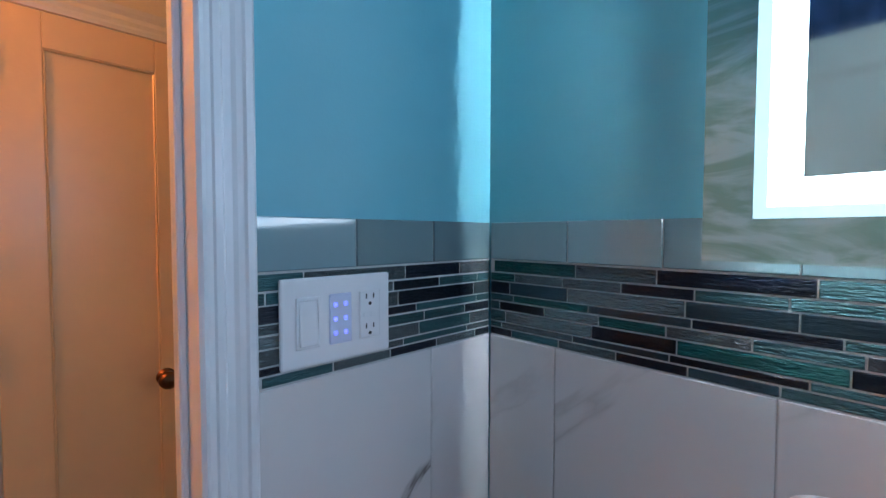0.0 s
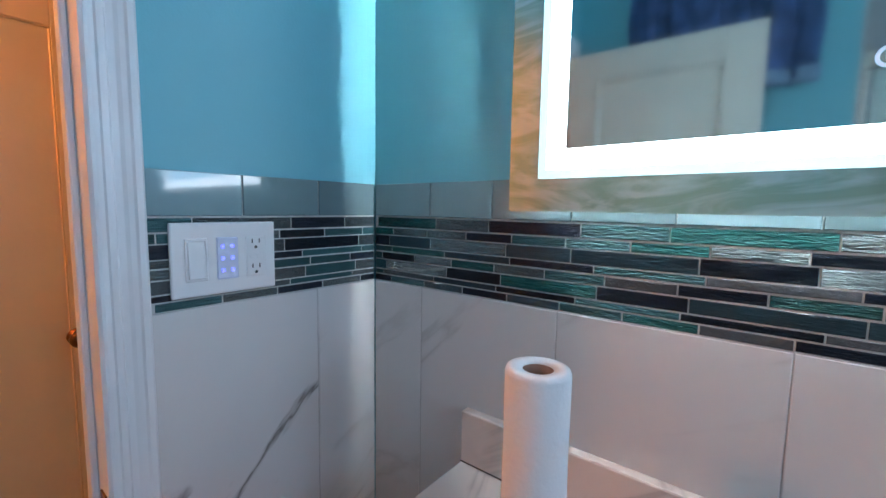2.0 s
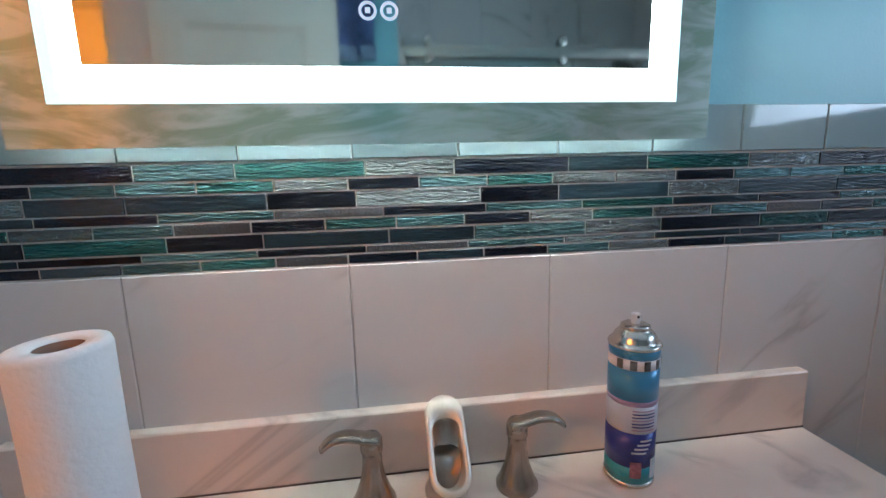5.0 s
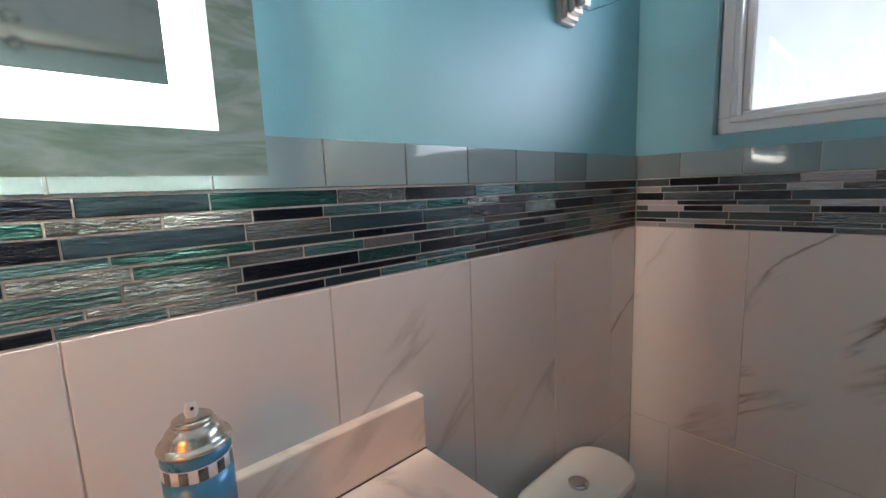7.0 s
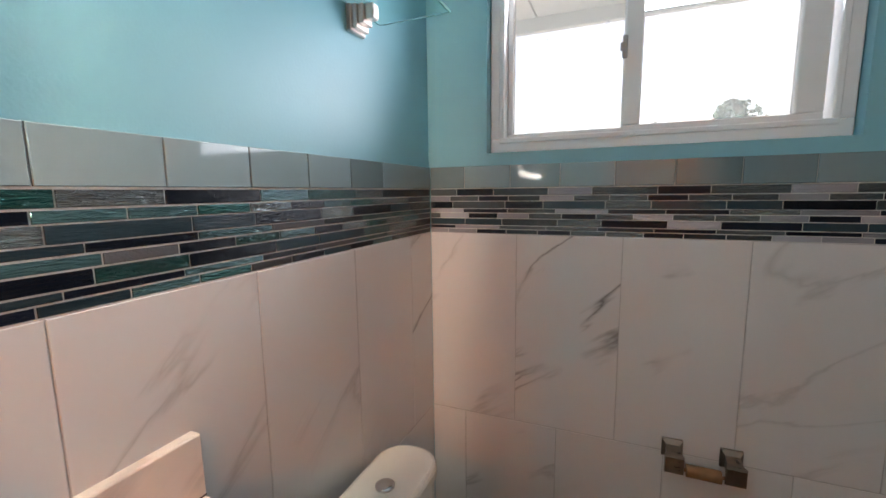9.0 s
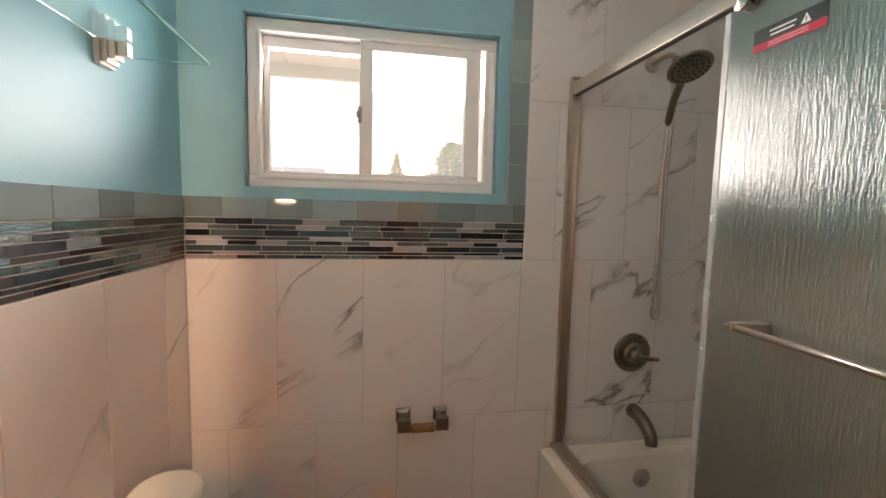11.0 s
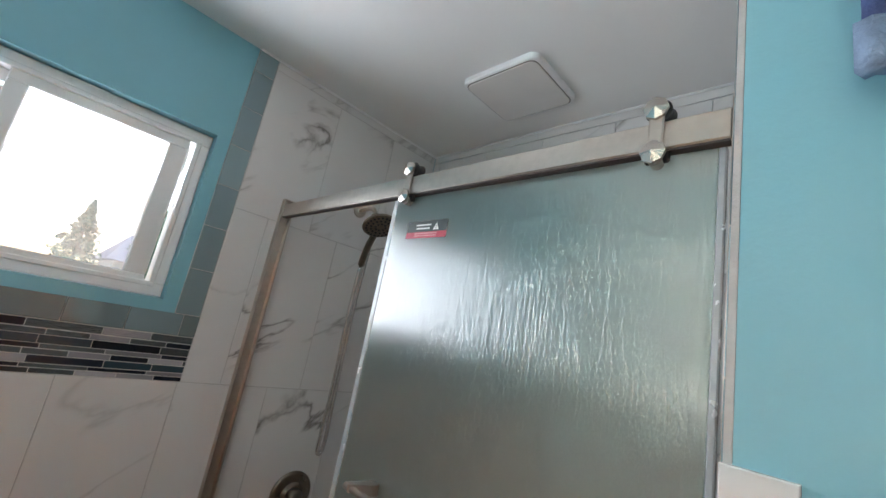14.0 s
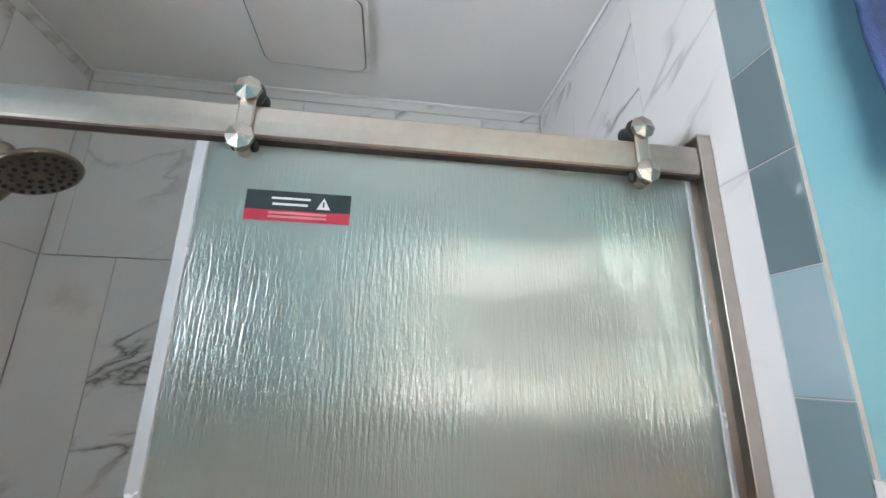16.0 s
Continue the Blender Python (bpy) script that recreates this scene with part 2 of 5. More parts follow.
def sweep(points, section, bm=None, scales=None, up=(0, 0, 1)):
    """A closed section (list of 2D points) carried along a line of 3D points."""
    b = bmesh.new()
    pts = [Vector(p) for p in points]
    rings = []
    for i, p in enumerate(pts):
        d = (pts[min(i + 1, len(pts) - 1)] - pts[max(i - 1, 0)]).normalized()
        side = d.cross(Vector(up))
        side = side.normalized() if side.length > 1e-4 else Vector((1, 0, 0))
        top = side.cross(d)
        k = scales[i] if scales else 1
        rings.append([b.verts.new(p + side * u * k + top * v * k) for u, v in section])
    n = len(section)
    for a, c in zip(rings, rings[1:]):
        for i in range(n):
            b.faces.new((a[i], a[(i + 1) % n], c[(i + 1) % n], c[i]))
    b.faces.new(rings[0][::-1])
    b.faces.new(rings[-1])
    bmesh.ops.recalc_face_normals(b, faces=b.faces)
    return merge(bm, b) if bm is not None else b


def circle(r, n=12):
    return [(r * math.cos(2 * math.pi * i / n), r * math.sin(2 * math.pi * i / n)) for i in range(n)]


def spline(pts, n=8):
    """Catmull-Rom points through pts."""
    p = [Vector(q) for q in pts]
    p = [p[0] * 2 - p[1]] + p + [p[-1] * 2 - p[-2]]
    out = []
    for i in range(1, len(p) - 2):
        for k in range(n):
            t = k / n
            out.append(0.5 * (2 * p[i] + (p[i + 1] - p[i - 1]) * t + (2 * p[i - 1] - 5 * p[i] + 4 * p[i + 1] - p[i + 2]) * t * t
                              + (3 * p[i] - p[i - 1] - 3 * p[i + 1] + p[i + 2]) * t ** 3))
    return out + [p[-2]]


# ---------- the room: measures ----------
XE, XW, XB = 0.600, -0.610, -1.450      # faces of the tiles: vanity wall, towel wall, back of the tub
YN, YS, YT = 0.160, -2.145, -0.690      # faces of the tiles: door wall, window wall, head of the tub
TOP, MID, BAND = 1.410, 1.340, 1.200    # top of the glass row, of the mosaic, of the marble
CEIL = 2.400
P = 0.009                               # the tiles stand proud of the paint by this much
DL, DR, DH = -0.523, 0.116, 1.963        # doorway
WL, WR, WB, WT = -0.470, 0.412, 1.447, 2.020   # window opening

# ---------- large structure ----------
floor = setting(part("floor", box(-1.8, 0.9, -2.45, 2.1, -0.10, 0.0), FLOOR), "unseen tile floor, kept dark to cut bounced light", "floor")
ceiling = setting(part("ceiling", box(-1.8, 0.9, -2.45, YN + 0.14, CEIL, CEIL + 0.1), CEILING), "flat white painted ceiling", "ceiling")

wall_east = setting(part("wall_east", box(XE + P, XE + 0.16, YS - 0.16, YN + 0.14, 0, CEIL), TEAL), "teal painted wall above a tiled wainscot", "wall")
bm = box(DR + 0.012, XE + P, YN + P, YN + 0.14, 0, CEIL)
box(DL - 0.012, DR + 0.012, YN + P, YN + 0.14, DH + 0.012, CEIL, bm=bm)
box(XB - 0.16, DL - 0.012, YN + P, YN + 0.14, 0, CEIL, bm=bm)
wall_north = setting(part("wall_north", bm, TEAL), "teal painted wall with a doorway and tiled wainscot", "wall")
bm = box(XB - 0.16, WL, YS - 0.16, YS - P, 0, CEIL)
box(WR, XE + P, YS - 0.16, YS - P, 0, CEIL, bm=bm)
box(WL, WR, YS - 0.16, YS - P, 0, WB, bm=bm)
box(WL, WR, YS - 0.16, YS - P, WT, CEIL, bm=bm)
wall_south = setting(part("wall_south", bm, TEAL), "teal painted wall with a slider window and tiles", "wall")
wall_west = setting(part("wall_west", box(XB - 0.16, XB - P, YS - P, YN + P, 0, CEIL), GROUT), "tiled back wall of the tub", "wall")
wall_towel = setting(part("wall_towel", box(XB - P, XW - P, YT + P, YN + P, 0, CEIL), TEAL), "teal painted stub wall beside the tub", "wall")

# ---------- window and what lies outside ----------
window_1 = setting(thing("window_1", "", ""), "white vinyl horizontal slider window in a teal reveal", "window")


def hazy_glass():
    """Window glass with a translucent veil that imitates the glare of daylight."""
    m = mat("hazy_glass", (1, 1, 1), 0.0, Transmission_Weight=1.0, IOR=1.45)
    nt = m.node_tree
    tl, mx = nt.nodes.new("ShaderNodeBsdfTranslucent"), nt.nodes.new("ShaderNodeMixShader")
    tl.inputs["Color"].default_value = (0.9, 0.9, 0.9, 1)
    n = nt.nodes.new("ShaderNodeTexNoise")
    n.inputs["Scale"].default_value = 5
    mr = nt.nodes.new("ShaderNodeMapRange")
    mr.inputs["To Min"].default_value, mr.inputs["To Max"].default_value = 0.16, 0.32
    nt.links.new(n.outputs["Fac"], mr.inputs["Value"])
    nt.links.new(mr.outputs[0], mx.inputs[0])
    nt.links.new(nt.nodes["Principled BSDF"].outputs[0], mx.inputs[1])
    nt.links.new(tl.outputs[0], mx.inputs[2])
    nt.links.new(mx.outputs[0], nt.nodes["Material Output"].inputs["Surface"])
    return m


HAZY = hazy_glass()


def ring_frame(name, x0, x1, y0, y1, z0, z1, w, parent, material=VINYL, bevel=0.003):
    """Four butted bars round an opening."""
    bm = box(x0, x1, y0, y1, z0, z0 + w, bevel)
    box(x0, x1, y0, y1, z1 - w, z1, bevel, bm)
    box(x0, x0 + w, y0, y1, z0 + w, z1 - w, bevel, bm)
    box(x1 - w, x1, y0, y1, z0 + w, z1 - w, bevel, bm)
    return part(name, bm, material, parent)


ring_frame("window_frame", WL + 0.002, WR - 0.002, YS - 0.125, YS - 0.045, WB + 0.002, WT - 0.002, 0.042, window_1)
ring_frame("inner_track", WL + 0.030, WR - 0.030, YS - 0.052, YS - 0.040, WB + 0.030, WT - 0.030, 0.016, window_1)
bm = box(WL + 0.060, 0.034, YS - 0.085, YS - 0.050, WB + 0.031, WB + 0.062, 0.003)
box(WL + 0.060, 0.034, YS - 0.085, YS - 0.050, WT - 0.077, WT - 0.031, 0.003, bm)
box(WL + 0.060, WL + 0.118, YS - 0.085, YS - 0.050, WB + 0.062, WT - 0.077, 0.003, bm)
box(-0.012, 0.034, YS - 0.085, YS - 0.050, WB + 0.062, WT - 0.077, 0.003, bm)
sash = part("sliding_sash", bm, VINYL, window_1)
pane = part("pane", box(WL + 0.118, -0.012, YS - 0.070, YS - 0.066, WB + 0.062, WT - 0.077), HAZY, sash)
pane.visible_shadow = False
bm = box(0.026, 0.040, YS - 0.0498, YS - 0.038, 1.685, 1.745, 0.003)
box(0.034, 0.045, YS - 0.046, YS - 0.036, 1.705, 1.727, 0.002, bm)
part("latch", bm, mat("grey_latch", (0.30, 0.30, 0.32), 0.4, noise_scale=20, amount=0.1), sash, "small grey sash latch")
bm = box(0.000, WR - 0.045, YS - 0.122, YS - 0.088, WB + 0.045, WB + 0.062, 0.003)
box(0.000, WR - 0.045, YS - 0.122, YS - 0.088, WT - 0.082, WT - 0.045, 0.003, bm)
box(WR - 0.062, WR - 0.045, YS - 0.122, YS - 0.088, WB + 0.062, WT - 0.082, 0.003, bm)
box(0.000, 0.036, YS - 0.122, YS - 0.088, WB + 0.062, WT - 0.082, 0.003, bm)
fixed = part("fixed_sash", bm, VINYL, window_1)
pane = part("pane", box(0.036, WR - 0.062, YS - 0.106, YS - 0.102, WB + 0.062, WT - 0.082), HAZY, fixed)
pane.visible_shadow = False

SOFFIT = mat("soffit_paint", (0.72, 0.70, 0.66), 0.6, noise_scale=6, amount=0.06)
ROOF = mat("asphalt_shingle", (0.13, 0.16, 0.25), 0.9, noise_scale=8, amount=0.25, bump=0.8, bump_scale=60)
SIDING = mat("pale_siding", (0.55, 0.55, 0.52), 0.7, noise_scale=3, amount=0.08)
# Ground is out of view; made pale as a reflector that brightens the soffit
PALE_GROUND = mat("pale_bounce_ground", (0.46, 0.45, 0.42), 0.9, noise_scale=3, amount=0.12, bump=1.0, bump_scale=30)
BARK = mat("bark", (0.10, 0.07, 0.05), 0.95, noise_scale=8, amount=0.3, bump=1.0, bump_scale=20)
LEAF = mat("leaves", (0.055, 0.13, 0.10), 0.7, noise_scale=2, amount=0.45)

ground = setting(part("ground", box(-200, 200, -220, -2.32, -0.45, -0.35), PALE_GROUND), "unseen ground, made pale to bounce light onto the soffit", "ground")
eave = setting(thing("eave", "", ""), "white vented eave soffit above the window", "eave")
for i in range(9):
    part("soffit_board", box(-1.6 + 0.40 * i, -1.6 + 0.40 * i + 0.392, -2.86, -2.31, 2.085, 2.10, 0.003), SOFFIT, eave)
part("fascia", box(-1.6, 2.0, -2.90, -2.865, 2.03, 2.22, 0.004), SOFFIT, eave)
part("eave_deck", box(-1.6, 2.0, -2.865, -2.31, 2.105, 2.20), SOFFIT, eave)


def house(x, y, w, d, h, rise):
    ob = thing("neighbour_house", "distant pale house with a dark shingle roof", "house", "neighbouring houses", at=(x, y, -0.35))
    part("wall", box(-w / 2, w / 2, -d / 2, d / 2, 0, h), SIDING, ob)
    b = bmesh.new()
    o = 0.5
    v = [b.verts.new(p) for p in ((-w / 2 - o, -d / 2 - o, h), (w / 2 + o, -d / 2 - o, h), (w / 2 + o, d / 2 + o, h), (-w / 2 - o, d / 2 + o, h), (-w / 2 + 1, 0, h + rise), (w / 2 - 1, 0, h + rise))]
    for f in ((0, 1, 5, 4), (2, 3, 4, 5), (0, 4, 3), (1, 2, 5), (3, 2, 1, 0)):
        b.faces.new([v[i] for i in f])
    part("roof", b, ROOF, ob)
    return ob


house(9.0, -34, 13, 8, 2.9, 2.0)
house(-11.0, -38, 14, 8, 3.0, 2.2)


def tree(x, y, height, spread, seed, conifer=False):
    r = random.Random(seed)
    ob = thing("tree", "distant dark green conifer" if conifer else "distant leafy green tree", "tree", "trees outside", at=(x, y, -0.35))
    bm = sweep([(0, 0, 0), (0.05, 0, height * 0.4), (0, 0.05, height * 0.92)], circle(height * 0.025, 8), scales=[1.3, 0.8, 0.15])
    if not conifer:
        for i in range(7):
            a, z = r.uniform(0, 6.28), height * r.uniform(0.35, 0.7)
            e = (math.cos(a) * spread * 0.7, math.sin(a) * spread * 0.7, z + height * 0.2)
            sweep([(0, 0, z), (e[0] * 0.5, e[1] * 0.5, z + height * 0.08), e], circle(height * 0.009, 6), bm, [1.2, 0.8, 0.3])
    part("trunk", bm, BARK, ob)
    v, f = [], []
    for i in range(2600):
        a = r.uniform(0, 6.28)
        if conifer:
            k = r.random() ** 0.7
            z = height * (1 - 0.88 * k)
            q = spread * k * (0.55 + 0.45 * abs(math.sin(z * 5.0 + a))) * r.uniform(0.4, 1)
        else:
            z = height * r.uniform(0.38, 1.0)
            q = spread * math.sqrt(max(0.02, 1 - ((z / height - 0.66) / 0.36) ** 2)) * r.uniform(0.35, 1) * (0.75 + 0.25 * math.sin(3 * a + z))
        c = Vector((q * math.cos(a), q * math.sin(a), z))
        s = height * r.uniform(0.012, 0.028)
        u = Vector((r.uniform(-1, 1), r.uniform(-1, 1), r.uniform(-1, 1))).normalized()
        w = u.cross(Vector((r.uniform(-1, 1), r.uniform(-1, 1), 0.3))).normalized()
        n = len(v)
        v += [c - u * s, c + w * s * 0.5, c + u * s, c - w * s * 0.5]
        f.append((n, n + 1, n + 2, n + 3))
    me = bpy.data.meshes.new("crown")
    me.from_pydata([tuple(p) for p in v], [], f)
    me.materials.append(LEAF)
    crown = new("crown", me)
    crown.parent = ob
    return ob


tree(-4.6, -24, 5.6, 1.6, 3)
tree(-1.85, -30, 5.8, 2.1, 5, True)
tree(-10.5, -27, 6.2, 2.2, 8)

# ---------- doorway, hall ----------
trim = setting(thing("trim", "", ""), "white fluted door casing and jamb", "door casing")


def casing(parent, x0, side, y, z1, facing=-1, width=1.0):
    """Upright casing with flutes and a backband; x0 its inner edge, side the way that it widens."""
    prof = [(0.0, 0.010), (0.006, 0.014), (0.012, 0.011), (0.020, 0.011), (0.023, 0.014), (0.032, 0.015), (0.036, 0.011), (0.046, 0.013),
            (0.052, 0.016), (0.060, 0.018), (0.064, 0.021), (0.074, 0.021), (0.078, 0.017), (0.078, 0.0), (0.0, 0.0)]
    prof = [(u * width, v) for u, v in prof]
    b = bmesh.new()
    lo = [b.verts.new((x0 + side * u, y + facing * v, 0.0)) for u, v in prof]
    hi = [b.verts.new((x0 + side * u, y + facing * v, z1 + u)) for u, v in prof]
    n = len(prof)
    for i in range(n):
        b.faces.new((lo[i], lo[(i + 1) % n], hi[(i + 1) % n], hi[i]))
    b.faces.new(lo)
    b.faces.new(hi[::-1])
    bmesh.ops.recalc_face_normals(b, faces=b.faces)
    return part("casing", b, WHITE, parent)


def head_casing(parent, x0, x1, y, z, facing=-1):
    prof = [(0.0, 0.010), (0.012, 0.013), (0.020, 0.011), (0.032, 0.015), (0.046, 0.013), (0.060, 0.018), (0.074, 0.021), (0.078, 0.0), (0.0, 0.0)]
    b = bmesh.new()
    lo = [b.verts.new((x0 - u, y + facing * v, z + u)) for u, v in prof]
    hi = [b.verts.new((x1 + u, y + facing * v, z + u)) for u, v in prof]
    n = len(prof)
    for i in range(n):
        b.faces.new((lo[i], lo[(i + 1) % n], hi[(i + 1) % n], hi[i]))
    b.faces.new(lo)
    b.faces.new(hi[::-1])
    bmesh.ops.recalc_face_normals(b, faces=b.faces)
    return part("head_casing", b, WHITE, parent)


casing(trim, DR - 0.002, 1, YN + P, DH - 0.004, width=0.76)
casing(trim, DL + 0.002, -1, YN + P, DH - 0.004, width=0.76)
head_casing(trim, DL + 0.002, DR - 0.002, YN + P, DH - 0.003)
JB = 0.012
part("jamb", box(DR, DR + JB, YN + P, YN + 0.128, 0, DH, 0.002), WHITE, trim)
part("jamb", box(DL - JB, DL, YN + P, YN + 0.128, 0, DH, 0.002), WHITE, trim)
part("head_jamb", box(DL, DR, YN + P, YN + 0.128, DH, DH + JB, 0.002), WHITE, trim)
part("door_stop", box(DR - 0.009, DR, YN + 0.062, YN + 0.092, 0, DH, 0.002), WHITE, trim)
bm = box(DR - 0.0025, DR, YN + 0.020, YN + 0.048, 0.885, 0.945, 0.001)
part("strike_plate", bm, BRONZE, trim, "dark bronze strike plate")


def panel_door(name, w, h, t, panels, label, material=CREAM, sink=0.011, bd=0.012):
    """A door leaf in the x-z plane with sunk panels and a bead round each; its hinge edge at x = 0."""
    ob = thing(name, label, "door")
    st = 0.105
    bm = box(0, st, -t / 2, t / 2, 0.012, h, 0.002)
    box(w - st, w, -t / 2, t / 2, 0.012, h, 0.002, bm)
    zs = sorted(panels)
    edges = [0.012] + [z for p in zs for z in p] + [h]
    for a, b in zip(edges[::2], edges[1::2]):
        box(st, w - st, -t / 2, t / 2, a, b, 0.0015, bm)
    part("leaf_frame", bm, material, ob)
    for a, b in zs:
        part("panel", box(st, w - st, -t / 2 + sink, t / 2 - sink, a, b), material, ob)
        for s in (-1, 1):
            y = s * (t / 2 - sink * 0.72)
            bm = box(st, w - st, y - 0.004, y + 0.004, a, a + bd, 0.003)
            box(st, w - st, y - 0.004, y + 0.004, b - bd, b, 0.003, bm)
            box(st, st + bd, y - 0.004, y + 0.004, a + bd, b - bd, 0.003, bm)
            box(w - st - bd, w - st, y - 0.004, y + 0.004, a + bd, b - bd, 0.003, bm)
            part("panel_bead", bm, material, ob)
    return ob


def door_knob(parent, x, z, y, way):
    bm = lathe([(0.028, 0), (0.028, 0.004), (0.012, 0.008), (0.011, 0.026), (0.022, 0.034), (0.029, 0.046), (0.028, 0.058), (0.018, 0.066), (0.004, 0.069)], 28, "y")
    ob = part("door_knob", bm, BRONZE, parent, "aged bronze round knob", True)
    ob.matrix_local = pose(x, y, z) @ (Matrix.Identity(4) if way > 0 else pose(0, 0, 0, 0, 0, 180))
    return ob


leaf = panel_door("bathroom_door", 0.606, 1.950, 0.034, [(0.22, 0.84), (0.98, 1.845)], "cream painted two-panel door standing open inwards")
door_knob(leaf, 0.545, 0.92, -0.017, -1)
door_knob(leaf, 0.545, 0.92, 0.017, 1)
leaf.matrix_world = pose(DL + 0.022, YN - 0.020, 0, 0, 0, -91.5)

# the hall
HY = 1.300
wall_hall = setting(part("wall_hall", box(-1.9, 1.1, HY + 0.012, HY + 0.14, 0, CEIL), HALL), "warm lit hall wall", "wall")
setting(part("ceiling_hall", box(-1.9, 1.1, YN + 0.14, HY + 0.14, CEIL, CEIL + 0.1), CEILING), "plain hall ceiling", "ceiling")
setting(part("wall_hall_end", box(-1.98, -1.9, YN, HY + 0.14, 0, CEIL), HALL), "plain hall end wall", "wall")
setting(part("wall_hall_side", box(0.95, 1.05, YN + 0.14, HY + 0.012, 0, CEIL), HALL), "plain hall end wall", "wall")
setting(part("wall_hall_near", box(-1.9, XB - 0.16, YN, YN + 0.14, 0, CEIL), HALL), "plain hall wall", "wall")
hall_trim = setting(thing("trim", "", ""), "cream casing round the hall closet door", "door casing")
HD0, HD1, HDH = -0.107, 0.366, 2.018
for x0, s in ((HD0 - 0.004, -1), (HD1 + 0.004, 1)):
    c = casing(hall_trim, x0, s, HY + 0.012, HDH)
    c.data.materials[0] = CREAM
c = head_casing(hall_trim, HD0 - 0.004, HD1 + 0.004, HY + 0.012, HDH + 0.001)
c.data.materials[0] = CREAM
closet = panel_door("closet_door", HD1 - HD0, HDH - 0.012, 0.034, [(0.20, 1.905)], "warm cream painted single-panel closet door, shut", CLOSET, 0.006, 0.006)
closet.matrix_world = pose(HD0, HY + 0.010, 0.004)
door_knob(closet, 0.380, 0.905, -0.017, -1)
for z in (1.86, 1.05, 0.22):
    bm = lathe([(0.006, -0.045), (0.006, 0.045)], 12, at=(-0.004, -0.021, z))
    box(-0.003, 0.004, -0.020, -0.016, z - 0.044, z + 0.044, 0.001, bm)
    part("hinge", bm, CLOSET, closet)
rail = [(0.0, 0.0), (0.022, 0.0), (0.026, 0.010), (0.018, 0.018), (0.024, 0.030), (0.016, 0.044), (0.010, 0.062), (0.0, 0.066)]
bm = bmesh.new()
lo = [bm.verts.new((-1.9, HY + 0.012 - u, 0.94 + v)) for u, v in rail]
hi = [bm.verts.new((HD0 - 0.086, HY + 0.012 - u, 0.94 + v)) for u, v in rail]
for i in range(len(rail)):
    bm.faces.new((lo[i], lo[(i + 1) % len(rail)], hi[(i + 1) % len(rail)], hi[i]))
bm.faces.new(hi)
bmesh.ops.recalc_face_normals(bm, faces=bm.faces)
setting(part("chair_rail", bm, CREAM), "moulded cream chair rail", "moulding")
lamp = thing("ceiling_lamp", "warm frosted hall ceiling lamp", "lamp", at=(-0.80, 1.08, CEIL))
part("canopy", lathe([(0.07, 0.0), (0.07, -0.02), (0.05, -0.03)], 24), BRONZE, lamp)
part("bulb", lathe([(0.014, -0.03), (0.018, -0.08), (0.034, -0.13), (0.036, -0.155), (0.026, -0.18), (0.006, -0.19)], 24), glowing("warm_bulb", (1.0, 0.45, 0.15), 8.0), lamp, "bare warm bulb", True)

# ---------- vanity ----------
CY0, CY1, CZ = -1.280, -0.100, 0.890
VC = -0.675
vanity = thing("vanity_cabinet", "white painted vanity cabinet under the worktop", "cabinet")
part("body", box(0.075, XE - 0.012, CY0 + 0.02, CY1 - 0.02, 0.10, CZ - 0.036, 0.002), WHITE, vanity)
part("toe_kick", box(0.13, XE - 0.012, CY0 + 0.03, CY1 - 0.03, 0.0, 0.099), WHITE, vanity)
for y0, y1, hy in ((CY0 + 0.03, VC - 0.004, VC - 0.05), (VC + 0.004, CY1 - 0.03, VC + 0.05)):
    d = part("door", box(0.056, 0.073, y0, y1, 0.12, CZ - 0.05, 0.003), WHITE, vanity)
    part("handle", box(0.036, 0.055, hy - 0.006, hy + 0.006, 0.60, 0.72, 0.003), NICKEL, d)

top = thing("worktop", "pinkish cultured marble vanity worktop with backsplash", "worktop")
bm = bmesh.new()
N, ex, ey, rx, ry = 64, 0.275, VC, 0.150, 0.220
X0, X1 = 0.035, XE - 0.0005
turns = [2 * math.pi * i / N for i in range(N)]
for cx, cy in ((X1, CY1), (X0, CY1), (X0, CY0), (X1, CY0)):
    a = math.atan2(cy - ey, cx - ex) % (2 * math.pi)
    turns[min(range(N), key=lambda i: abs(turns[i] - a))] = a   # a vertex in each corner
loops = []
for z in (CZ - 0.034, CZ - 0.004, CZ):
    outer, inner = [], []
    for i in range(N):
        c, s = math.cos(turns[i]), math.sin(turns[i])
        k = min((X1 - ex) / c if c > 1e-6 else (X0 - ex) / c if c < -1e-6 else 9, (CY1 - ey) / s if s > 1e-6 else (CY0 - ey) / s if s < -1e-6 else 9)
        o = 0.003 if z == CZ else 0.0
        outer.append(bm.verts.new((min(max(ex + k * c, X0 + o), X1), min(max(ey + k * s, CY0 + o), CY1 - o), z)))
        inner.append(bm.verts.new((ex + (rx + o) * c, ey + (ry + o) * s, z)))
    loops.append((outer, inner))
for (o0, i0), (o1, i1) in zip(loops, loops[1:]):
    for i in range(N):
        j = (i + 1) % N
        bm.faces.new((o0[i], o0[j], o1[j], o1[i]))
        bm.faces.new((i0[j], i0[i], i1[i], i1[j]))
for k, (o, n) in ((0, loops[0]), (2, loops[2])):
    for i in range(N):
        j = (i + 1) % N
        bm.faces.new((o[i], o[j], n[j], n[i]))
bmesh.ops.recalc_face_normals(bm, faces=bm.faces)
part("counter", bm, COUNTER, top)
part("backsplash", box(XE - 0.021, XE - 0.0006, CY0, CY1, CZ + 0.0005, 0.988, 0.002), COUNTER, top)
